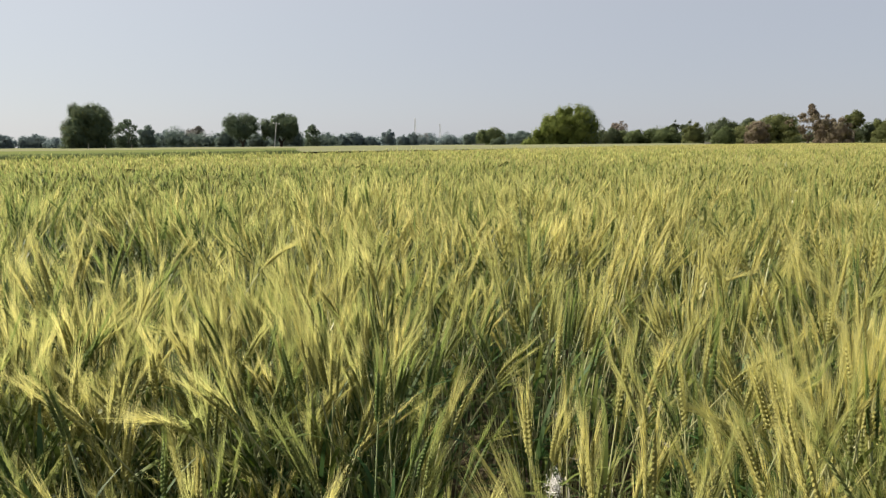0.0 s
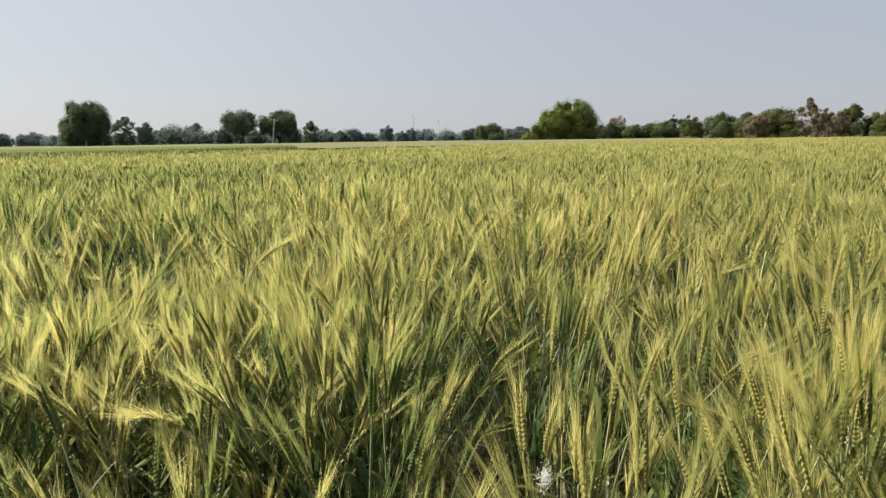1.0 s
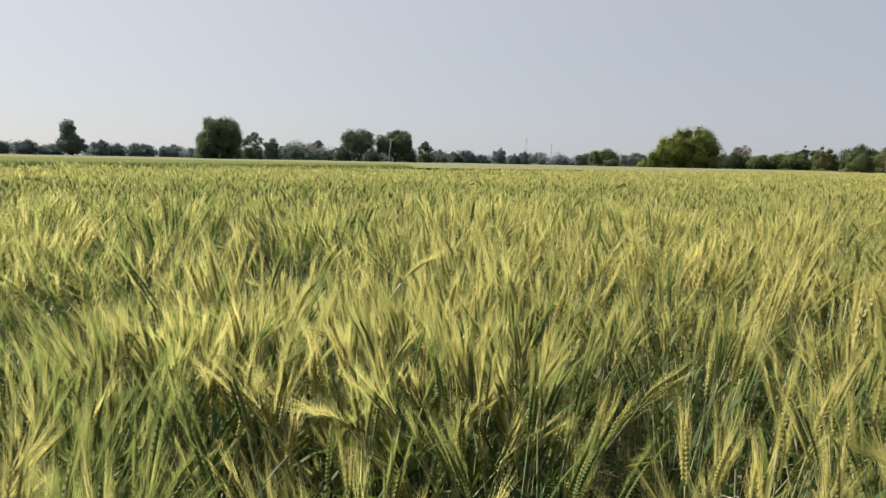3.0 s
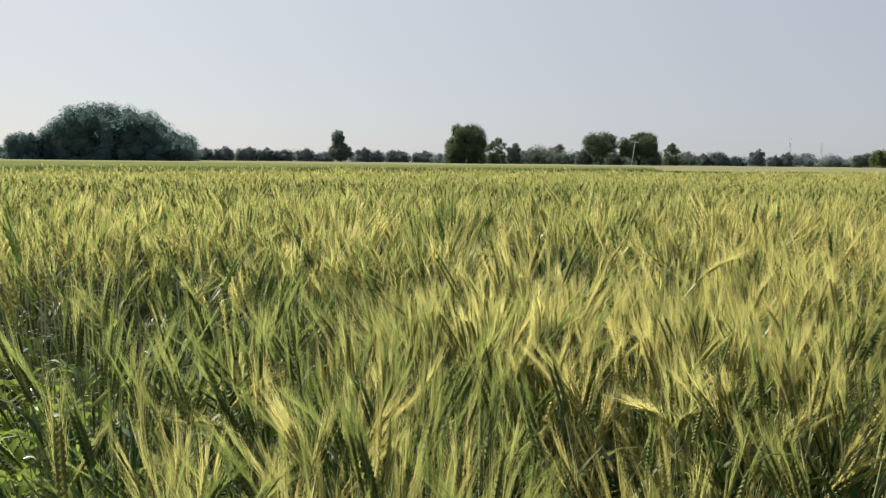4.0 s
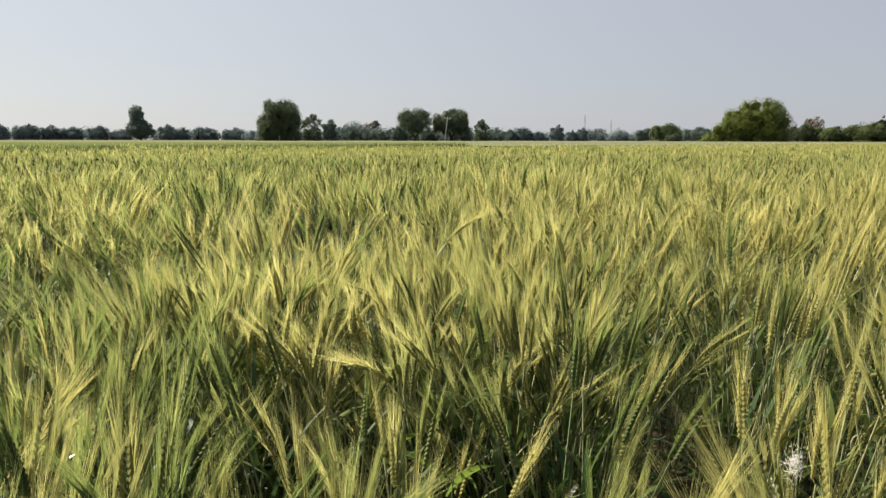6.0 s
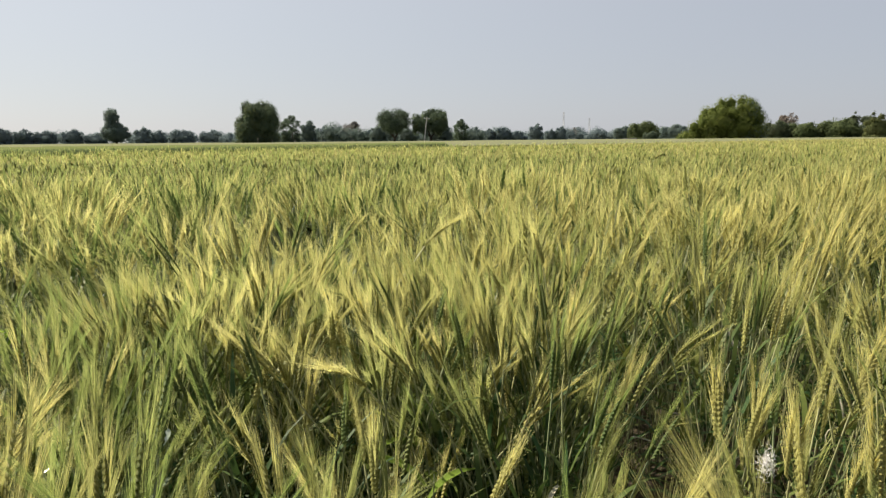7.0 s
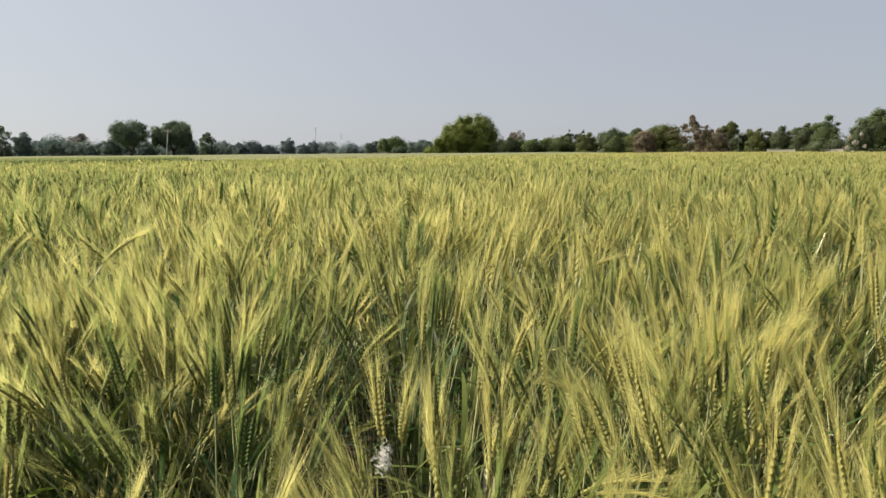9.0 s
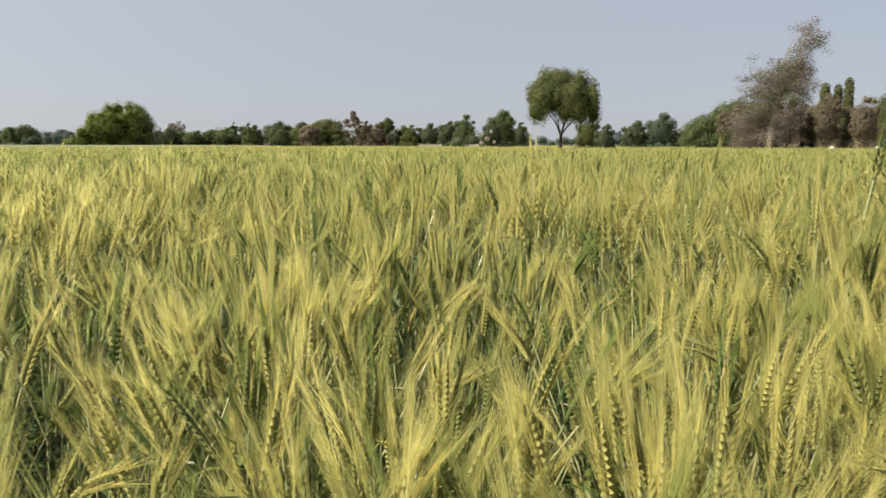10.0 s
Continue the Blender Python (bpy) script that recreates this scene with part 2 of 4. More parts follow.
polar_sheet("neighbouring_crop", np.geomspace(20, 600, 120), 720, lambda x, y: (edge_side(x, y) > 6.0) & (verge_side(x, y) < 1.0) & (x < -0.21 * y),
            lambda x, y, r: 0.90 - 0.55 * np.clip((7.3 - edge_side(x, y)) / 1.1, 0, 1) + rng.normal(0, 1, x.shape) * 0.02, M_NEXT, "green standing crop of the next field", "crop")
polar_sheet("far_field", np.concatenate([np.linspace(80, 125, 40), np.geomspace(127, 900, 40)]), 540, lambda x, y: verge_side(x, y) > -1.0,
            lambda x, y, r: 0.40 + 0.58 * np.clip(verge_side(x, y) / 9.0, 0, 1) ** 0.7, M_PALE, "pale dry crop field in front of the far trees", "field")


def crop_edge():
    """The upright stems along the near border of the next field, beyond a strip of bare earth."""
    g = np.random.default_rng(41)
    n = 32000
    s, into = g.uniform(-60, 60, n), 6.5 + np.abs(g.normal(0, 0.45, n))
    x = -15.8 - 0.857 * into + 0.515 * s
    y = 24.3 + 0.515 * into + 0.857 * s
    keep = x < -0.21 * y
    x, y, n = x[keep], y[keep], int(keep.sum())
    far = np.hypot(x, y)
    wide = 0.012 + 0.0006 * far * g.uniform(0.6, 1.4, n)
    tall = g.uniform(0.90, 1.05, n)
    a = g.uniform(0, math.pi, n)
    lean = g.normal(0, 0.10, (n, 2))
    zero = np.zeros(n)
    v = np.stack([np.stack([x - np.cos(a) * wide, y - np.sin(a) * wide, zero], -1), np.stack([x + np.cos(a) * wide, y + np.sin(a) * wide, zero], -1),
                  np.stack([x + lean[:, 0] + np.cos(a) * wide * 0.5, y + lean[:, 1] + np.sin(a) * wide * 0.5, tall * 0.7], -1),
                  np.stack([x + lean[:, 0] * 1.6, y + lean[:, 1] * 1.6, tall], -1)], 1).reshape(-1, 3)
    i = np.arange(n)[:, None] * 4
    t = np.concatenate([i + np.array([[0, 1, 2]]), i + np.array([[0, 2, 3]])])
    return tagged(new("crop_edge", mesh_of("crop_edge", v, t, [F_GREEN])), "dark green stems along the border of the next field", "crop", kind="stuff")


crop_edge()


# ---- wheat ----
def wheat_parts(r, detail, nod, closed=False, height=0.90):
    """One wheat plant, 0.9 m to the base of its awns, that nods towards +x: corners and triangles of each part.
    closed: awns close together, for green ears and for ears whose shade is put into the dark green."""
    fan = 0.45 if closed else 1.0
    ear_len = r.uniform(0.082, 0.108)
    # line of the stem and ear: upright, then bending over
    n_stem = {0: 5, 1: 3, 2: 2, 3: 2}[detail]
    pts, ang = [Vector((0, 0, 0))], 0.02
    length = height - ear_len * math.cos(nod)
    for i in range(1, n_stem + 1):
        ang = 0.02 + nod * 0.55 * (i / n_stem) ** 3
        pts.append(pts[-1] + Vector((math.sin(ang), 0, math.cos(ang))) * length / n_stem)
    out = {}
    radii = [0.0019] * len(pts)
    if detail == 0:
        out["stem"] = tube(pts, radii, 3)
    else:
        w = 0.0022
        v = [(p.x, p.y + s * w, p.z) for p in pts for s in (-1, 1)]
        out["stem"] = (v, [t for i in range(len(pts) - 1) for t in ((2 * i, 2 * i + 1, 2 * i + 3), (2 * i, 2 * i + 3, 2 * i + 2))])
    # ear axis
    top, ear = pts[-1], []
    steps = 9
    p = top.copy()
    for i in range(steps + 1):
        a = ang + (nod - ang) * (i / steps) ** 0.7
        ear.append((p.copy(), Vector((math.sin(a), 0, math.cos(a)))))
        p = p + Vector((math.sin(a), 0, math.cos(a))) * ear_len / steps
    turn = r.uniform(0, math.pi)

    def axis(f):
        i = min(int(f * steps), steps - 1)
        g = f * steps - i
        return ear[i][0].lerp(ear[i + 1][0], g), ear[i][1].lerp(ear[i + 1][1], g).normalized()

    # spikelets, alternating on two faces
    grains, awns = [], []
    count = {0: 22, 1: 9, 2: 0, 3: 0}[detail]
    for k in range(count):
        f = (k + 0.3) / count
        c, d = axis(f)
        side = d.cross(Vector((0, 1, 0))).normalized()
        over = Vector((0, 1, 0))
        rowdir = (side * math.cos(turn) + over * math.sin(turn)) * (1 if k % 2 else -1)
        wide = d.cross(rowdir).normalized()
        swell = math.sin(math.pi * min(0.96, 0.16 + f * 0.80)) ** 0.55
        grow = (d + rowdir * 0.34).normalized()
        g = 0.0205 if detail == 0 else 0.031
        base = c + rowdir * 0.0018
        mid = base + grow * g * 0.45 + rowdir * 0.0016 * swell
        tip = base + grow * g
        hw, ht = (0.0060 if detail == 0 else 0.0085) * swell, (0.0034 if detail == 0 else 0.0046) * swell
        if detail == 0:
            grains.append(([base, mid + wide * hw, mid + rowdir * ht, mid - wide * hw, mid - rowdir * ht, tip],
                           [(0, 2, 1), (0, 3, 2), (5, 1, 2), (5, 2, 3), (5, 3, 4), (5, 4, 1)]))
        else:
            grains.append(([base, mid + wide * hw, mid - wide * hw, tip + rowdir * 0.001, mid + rowdir * ht * 1.3],
                           [(0, 4, 1), (0, 2, 4), (3, 1, 4), (3, 4, 2)]))
        for s in (-2, -1, 0, 1, 2):
            spread = r.uniform(0.02, 0.21 if detail == 0 else 0.27) * (1.0 - 0.35 * f)
            way = (d + (rowdir * spread + wide * (s * r.uniform(0.02, 0.085) + r.uniform(-0.05, 0.05))) * fan).normalized()
            long = r.uniform(0.060, 0.112)
            thick = 0.00030 if detail == 0 else 0.00050
            b0 = tip - grow * 0.006
            sideways = way.cross(Vector((r.uniform(-1, 1), r.uniform(-1, 1), 0.1))).normalized() * thick
            awns.append(([b0 - sideways, b0 + sideways, b0 + way * long + rowdir * 0.004], [(0, 1, 2)]))
    if detail >= 2:
        a, d0 = axis(0.0)
        m, d1 = axis(0.45)
        t, d2 = axis(1.0)
        w = (0.0115 if detail == 2 else 0.0085) * (0.8 if closed else 1.0)
        s1, s2 = d1.cross(Vector((0, 1, 0))).normalized() * w, Vector((0, w * 0.8, 0))
        if detail == 2:
            grains.append(([a, m + s1, m + s2, m - s1, m - s2, t],
                           [(0, 2, 1), (0, 3, 2), (0, 4, 3), (0, 1, 4), (5, 1, 2), (5, 2, 3), (5, 3, 4), (5, 4, 1)]))
        else:
            grains.append(([a, m + s1, m + s2, m - s1 - s2, t], [(0, 2, 1), (0, 3, 2), (4, 1, 2), (4, 2, 3)]))
        for k in range(14 if detail == 2 else 6):
            f = r.uniform(0.25, 1.0)
            b0, d = axis(f)
            az = r.uniform(0, 2 * math.pi)
            way = (d + Vector((math.cos(az), math.sin(az), 0)) * r.uniform(0.04, 0.30) * fan).normalized()
            q = Vector((-math.sin(az), math.cos(az), 0)) * (0.00105 if detail == 2 else 0.0028)
            awns.append(([b0 - q, b0 + q, b0 + way * r.uniform(0.065, 0.110)], [(0, 1, 2)]))
    out["ear"], out["awns"] = join(grains), join(awns)
    # leaf blades
    blades = []
    for k in range({0: 3, 1: 2, 2: 1, 3: 0}[detail]):
        z0 = height * (0.74, 0.50, 0.28)[k] * r.uniform(0.88, 1.04)
        az = r.uniform(0, 2 * math.pi)
        o = Vector((math.cos(az), math.sin(az), 0))
        q = Vector((-math.sin(az), math.cos(az), 0))
        long, droop = r.uniform(0.14, 0.25), r.uniform(0.5, 2.3)
        p, a, seg = Vector((0, 0, z0)), 0.25, (5 if detail == 0 else 2)
        row = []
        for i in range(seg + 1):
            w = 0.0055 * (1 - (i / seg) ** 2.2) + 0.0004
            row += [p - q * w, p + q * w]
            a += droop / seg * (0.5 + i / seg)
            p = p + (o * math.sin(a) + Vector((0, 0, 1)) * math.cos(a)) * long / seg
        blades.append((row, [t for i in range(seg) for t in ((2 * i, 2 * i + 1, 2 * i + 3), (2 * i, 2 * i + 3, 2 * i + 2))]))
    out["leaf"], out["blades"] = join(blades), blades
    return out


ORDER = ("stem", "leaf", "ear", "awns")


def wheat_template(r, detail, nod, closed):
    """All parts as arrays, with the material index of each triangle."""
    made = wheat_parts(r, detail, nod, closed)
    verts, tris, index, greener = [], [], [], []
    for k, name in enumerate(ORDER):
        v, t = made[name]
        if len(t):
            tris.append(np.asarray(t, np.int32) + sum(map(len, verts)))
            verts.append(np.asarray([tuple(p) for p in v], np.float32))
            index.append(np.full(len(t), k, np.int32))
            greener.append(np.full(len(v), {"ear": 0.05, "awns": 0.30}.get(name, 0.0) if detail >= 2 else 0.0))
    return np.concatenate(verts), np.concatenate(tris), np.concatenate(index), np.concatenate(greener)


NODS = (0.06, 0.16, 0.28, 0.42, 0.58, 0.80, 1.15, 1.7)
OFTEN = (0.24, 0.25, 0.21, 0.14, 0.08, 0.05, 0.03, 0.0)
OFTEN_GREEN = (0.12, 0.18, 0.25, 0.24, 0.14, 0.07, 0.0, 0.0)


def patch_noise(x, y, size, seed):
    """A smooth random field over the plan, about -1 to 1."""
    q = np.random.default_rng(seed)
    total = np.zeros_like(x)
    for k in range(9):
        a, ph, s = q.uniform(0, 2 * math.pi), q.uniform(0, 2 * math.pi), size * q.uniform(0.6, 1.7)
        total += np.sin((x * math.cos(a) + y * math.sin(a)) * 2 * math.pi / s + ph)
    return total / 4.0


# thin places in the stand: bearing, nearest and farthest metre, half width
GAPS = ((-12.9, 0.58, 1.20, 0.115), (2.8, 0.66, 2.3, 0.130), (-47.5, 1.65, 2.4, 0.14), (-74.0, 1.05, 2.8, 0.085),
        (-68.5, 1.2, 3.4, 0.07), (-58.5, 1.2, 2.0, 0.08), (40.0, 0.75, 1.7, 0.07), (26.0, 0.70, 1.6, 0.06),
        (-36.6, 0.70, 1.4, 0.075), (-27.5, 0.75, 1.4, 0.055), (53.0, 0.95, 2.1, 0.10), (11.0, 1.26, 2.2, 0.05), (-29.0, 2.4, 4.4, 0.12),
        (16.0, 0.95, 2.1, 0.08))


def gap_at(x, y):
    """How near to the middle of a gap: 0 on its line, 1 at its border."""
    x, y = np.asarray(x, float), np.asarray(y, float)
    best = np.full(x.shape, 99.0)
    for bearing, r0, r1, half in GAPS:
        a = radians(bearing)
        along = np.clip(x * math.sin(a) + y * math.cos(a), r0, r1)
        best = np.minimum(best, np.hypot(x - along * math.sin(a), y - along * math.cos(a)) / half)
    return best


def sow(density, near, far, q, half=80.0, middle=0.0):
    """Tufts of three or four plants over a sector of the plan: x, y, lean in x and y, ripeness and turn of each plant."""
    tufts = int(density / 3.5 * radians(2 * half) / 2 * (far ** 2 - near ** 2))
    rr = np.sqrt(q.uniform(near ** 2, far ** 2, tufts))
    a = np.radians(middle + q.uniform(-half, half, tufts))
    cx, cy = rr * np.sin(a), rr * np.cos(a)
    keep = patch_noise(cx, cy, 0.6, 3) + 0.5 * patch_noise(cx, cy, 1.9, 4) + q.uniform(-0.8, 0.8, tufts) > np.where(rr < 2.3, -0.75, -0.50)
    thin = np.where((a < -0.50) & (rr < 1.25), -0.22, np.where(rr < 1.6, -0.68, -0.9))
    keep &= patch_noise(cx, cy, 0.26, 8) + q.uniform(-0.4, 0.4, tufts) > thin
    keep &= (gap_at(cx, cy) > 1.1) | (q.uniform(0, 1, tufts) < 0.03)
    keep &= (np.hypot(cx + 1.95, cy - 0.80) > 0.42) | (q.uniform(0, 1, tufts) < 0.55)  # a weedy, thin place
    cx, cy = cx[keep], cy[keep]
    many = q.integers(2, 6, len(cx))
    own = np.repeat(np.arange(len(cx)), many)
    n = len(own)
    ox, oy = q.normal(0, 0.022, n), q.normal(0, 0.022, n)
    sway = np.where(np.hypot(cx, cy) < 2.5, 0.030, 0.062)
    bx, by = q.normal(0.03, 1.0, len(cx)) * sway, q.normal(0.0, 1.0, len(cx)) * sway
    x, y = cx[own] + ox, cy[own] + oy
    leanx, leany = bx[own] + ox * 2.2 + q.normal(0, 0.033, n), by[own] + oy * 2.2 + q.normal(0, 0.033, n)
    ripe = ripeness_at(cx, cy, q)[own] + q.normal(0, 0.10, n)
    # dark green plants: unripe ones, and shaded ears with the shade in their colour
    green = (q.uniform(0, 1, n) < 0.17) & (np.hypot(x, y) < 34.0)
    ripe = np.where(green, ripe - 0.65, ripe)
    turn = np.arctan2(leany, leanx) + q.normal(0, 0.8, n)
    tall = q.normal(0, 0.05, len(cx))[own] + q.normal(1.0, 0.05, n) + np.where((q.uniform(0, 1, n) < 0.10) & (np.hypot(x, y) > 3.0), 0.07, 0.0) + 0.055 * patch_noise(x, y, 0.6, 3)
    tall = np.where(green & (np.hypot(x, y) > 2.4), tall + 0.05, tall)
    tall = np.where((q.uniform(0, 1, n) < 0.36) & (np.hypot(x, y) < 2.6), tall - q.uniform(0.05, 0.30, n), tall)
    tall = np.where(np.hypot(x, y) < 1.8, np.minimum(tall, 1.03), tall)
    keep = edge_side(x, y) < 0.3 * q.normal(0, 1, n)
    return [v[keep] for v in (x, y, leanx, leany, np.clip(ripe, 0, 1), turn, tall * 0.955)]


def ripeness_at(x, y, q):
    v = 0.76 + 0.20 * np.sin(np.arctan2(x, y)) + 0.18 * patch_noise(x, y, 1.3, 5) + 0.10 * patch_noise(x, y, 9.0, 6) + q.normal(0, 0.20, len(x))
    v -= 0.25 * np.exp(-((x + 2.9) ** 2 + (y - 7.0) ** 2) / 2.2)
    v -= 0.55 * np.exp(-((x + 1.75) / 0.42) ** 2 - ((y - 1.40) / 0.38) ** 2)
    v -= 0.45 * np.exp(-((x + 1.9) / 0.9) ** 2 - ((y - 3.6) / 0.7) ** 2)
    v -= 0.26 * np.exp(-(gap_at(x, y) / 1.4) ** 2)
    v -= np.where((np.arctan2(x, y) < -0.6) & (np.hypot(x, y) < 2.2), 0.25, 0.0)
    v -= 0.14 * np.exp(-((x + 0.10) / 0.36) ** 2 - ((y - 1.35) / 0.55) ** 2)
    v -= 0.04 * np.exp(-((x + 0.75) / 0.40) ** 2 - ((y - 1.15) / 0.45) ** 2)
    v -= np.where(q.uniform(0, 1, len(x)) < 0.20, 0.45, 0.0) * np.clip(5.0 / np.hypot(x, y), 0.3, 1.0)
    return np.clip(v, 0, 1)


def wheat_stand(name, plants, detail, q, label, kinds=3, scale=1.0):
    """Many plants as one mesh."""
    forms = [[[wheat_template(random.Random(100 * detail + 10 * k + j), detail, nod, closed) for j in range(kinds)] for k, nod in enumerate(NODS)] for closed in (False, True)]
    x, y, leanx, leany, ripe, turn, tall = plants
    n = len(x)
    shut = ripe < 0.22
    nod = np.where(shut, q.choice(len(NODS), n, p=OFTEN_GREEN), q.choice(len(NODS), n, p=OFTEN))
    kind = q.integers(0, kinds, n)
    V, T, I, R, base = [], [], [], [], 0
    for closed in (0, 1):
        for k, j in ((k, j) for k in range(len(NODS)) for j in range(kinds)):
            pick = np.nonzero((nod == k) & (kind == j) & (shut == closed))[0]
            v, t, i, greener = forms[closed][k][j]
            c, s = np.cos(turn[pick])[:, None], np.sin(turn[pick])[:, None]
            wide = scale
            px = (v[None, :, 0] * c - v[None, :, 1] * s) * wide
            py = (v[None, :, 0] * s + v[None, :, 1] * c) * wide
            pz = v[None, :, 2] * tall[pick][:, None]
            bend = np.maximum(v[None, :, 2] / 0.9, 0) ** 1.7
            px = px + x[pick][:, None] + leanx[pick][:, None] * bend
            py = py + y[pick][:, None] + leany[pick][:, None] * bend
            V.append(np.stack([px, py, pz], -1).reshape(-1, 3))
            T.append((t[None] + (base + np.arange(len(pick))[:, None, None] * len(v))).reshape(-1, 3))
            I.append(np.tile(i, len(pick)))
            R.append(np.clip(ripe[pick][:, None] - greener[None], 0, 1).ravel())
            base += len(pick) * len(v)
    me = mesh_of(name, np.concatenate(V), np.concatenate(T), WHEAT, np.concatenate(I), np.concatenate(R))
    return tagged(new(name, me), label, "wheat", kind="stuff")


q = np.random.default_rng(11)
wheat_stand("wheat_crop", sow(640, 0.30, 2.1, q), 0, q, "ripening bearded wheat, green stems with golden awns", 4)
low = sow(380, 0.58, 1.45, q)
low[6] = low[6] * 0.91
wheat_stand("wheat_crop", low, 0, q, "shorter wheat tillers with golden green awns", 4)
wheat_stand("wheat_crop", sow(285, 2.1, 5.5, q), 1, q, "bearded wheat ears standing close together", 3)
wheat_stand("wheat_crop", sow(138, 5.5, 13.0, q), 2, q, "yellow-green wheat ears across the open field", 2)
wheat_stand("wheat_crop", sow(31, 13.0, 34.0, q), 3, q, "golden wheat field thinning into fine texture", 2, 1.5)
wheat_stand("wheat_crop", sow(2.6, 34.0, 95.0, q), 3, q, "distant golden wheat field before the trees", 1, 3.0)
wheat_stand("wheat_crop", sow(45, 0.7, 7.0, q, 100.0, 180.0), 3, q, "golden wheat filling the rest of the field", 1, 1.2)


def lower_leaves():
    """The green leaf blades low between the stems."""
    g = np.random.default_rng(27)
    n = 19000
    rr, a = np.where(np.arange(n) < 6000, np.sqrt(g.uniform(0.5 ** 2, 2.4 ** 2, n)), np.sqrt(g.uniform(0.3 ** 2, 5.2 ** 2, n))), np.radians(g.uniform(-82, 82, n))
    x, y, z0 = rr * np.sin(a), rr * np.cos(a), g.uniform(0.08, 0.42, n)
    keep = (gap_at(x, y) > 1.5) | (g.uniform(0, 1, n) < 0.12)
    x, y, z0 = x[keep], y[keep], z0[keep]
    n = len(x)
    turn, long, rise = g.uniform(0, 2 * math.pi, n), g.uniform(0.16, 0.30, n), g.uniform(0.1, 0.6, n)
    rows = []
    for k, (f, w) in enumerate(((0.0, 0.004), (0.4, 0.007), (0.75, 0.0055), (1.0, 0.0006))):
        out = long * (0.45 * f + 0.35 * f * f)
        up = z0 + long * (0.9 * f - (0.35 + rise) * f * f)
        for sgn in (-1, 1):
            rows.append(np.stack([x + np.cos(turn) * out - np.sin(turn) * w * sgn, y + np.sin(turn) * out + np.cos(turn) * w * sgn, up], -1))
    v = np.stack(rows, 1).reshape(-1, 3)
    form = np.array([t for i in range(3) for t in ((2 * i, 2 * i + 1, 2 * i + 3), (2 * i, 2 * i + 3, 2 * i + 2))])
    t = (np.arange(n)[:, None, None] * 8 + form[None]).reshape(-1, 3)
    ripe = np.repeat(np.clip(g.normal(0.05, 0.12, n), 0, 1), 8)
    ob = new("wheat_leaves", mesh_of("wheat_leaves", v, t, [M_LEAF], None, ripe))
    return tagged(ob, "blue-green lower leaf blades between the stems", "wheat", kind="stuff")


lower_leaves()


# ---- trees ----
def crown_leaves(r, lobes, leaf, count, inner=0.20, fill_in=0.45):
    """Small leaf blades on the sprays that cover the lobes (centre, radii)."""
    g = np.random.default_rng(r.randrange(10 ** 6))
    c = np.array([list(l[0]) for l in lobes])
    s = np.array([list(l[1]) for l in lobes])
    # sprays: small clumps all over each lobe
    weight = s[:, 0] * s[:, 2]
    many = max(40, 20 * len(lobes))
    own = g.choice(len(lobes), many, p=weight / weight.sum())
    out = g.normal(0, 1, (many, 3))
    out /= np.linalg.norm(out, axis=1)[:, None]
    span_of = s[own] * g.uniform(0.26, 0.50, (many, 1))
    sc = c[own] + out * (s[own] - span_of * 0.95) * (1.0 - np.abs(g.normal(0, inner, many)))[:, None]
    area = span_of[:, 0] * span_of[:, 2]
    pick = g.choice(many, count, p=area / area.sum())
    d = g.normal(0, 1, (count, 3)) + out[pick] * 0.9
    d /= np.linalg.norm(d, axis=1)[:, None]
    p = sc[pick] + d * span_of[pick] * (1.0 - np.abs(g.normal(0, 0.22, count)))[:, None]
    # the rest fills the lobes between the sprays
    way = out[pick]
    rest = np.nonzero(g.uniform(0, 1, count) < fill_in)[0]
    lobe_of = own[pick[rest]]
    p[rest] = c[lobe_of] + d[rest] * s[lobe_of] * g.uniform(0.58, 0.97, (len(rest), 1))
    way[rest] = d[rest]
    nrm = d * 0.5 + way * 0.8 + g.normal(0, 0.17, (count, 3))
    nrm /= np.linalg.norm(nrm, axis=1)[:, None]
    a = np.cross(nrm, g.normal(0, 1, (count, 3)))
    a /= np.linalg.norm(a, axis=1)[:, None]
    b = np.cross(nrm, a)
    size = leaf * g.uniform(0.6, 1.4, count)[:, None]
    v = np.stack([p - a * size * 0.6 - b * size * 0.42, p - a * size * 0.5 + b * size * 0.46, p + a * size * 0.75], 1)
    return v.reshape(-1, 3), np.arange(3 * count).reshape(-1, 3)


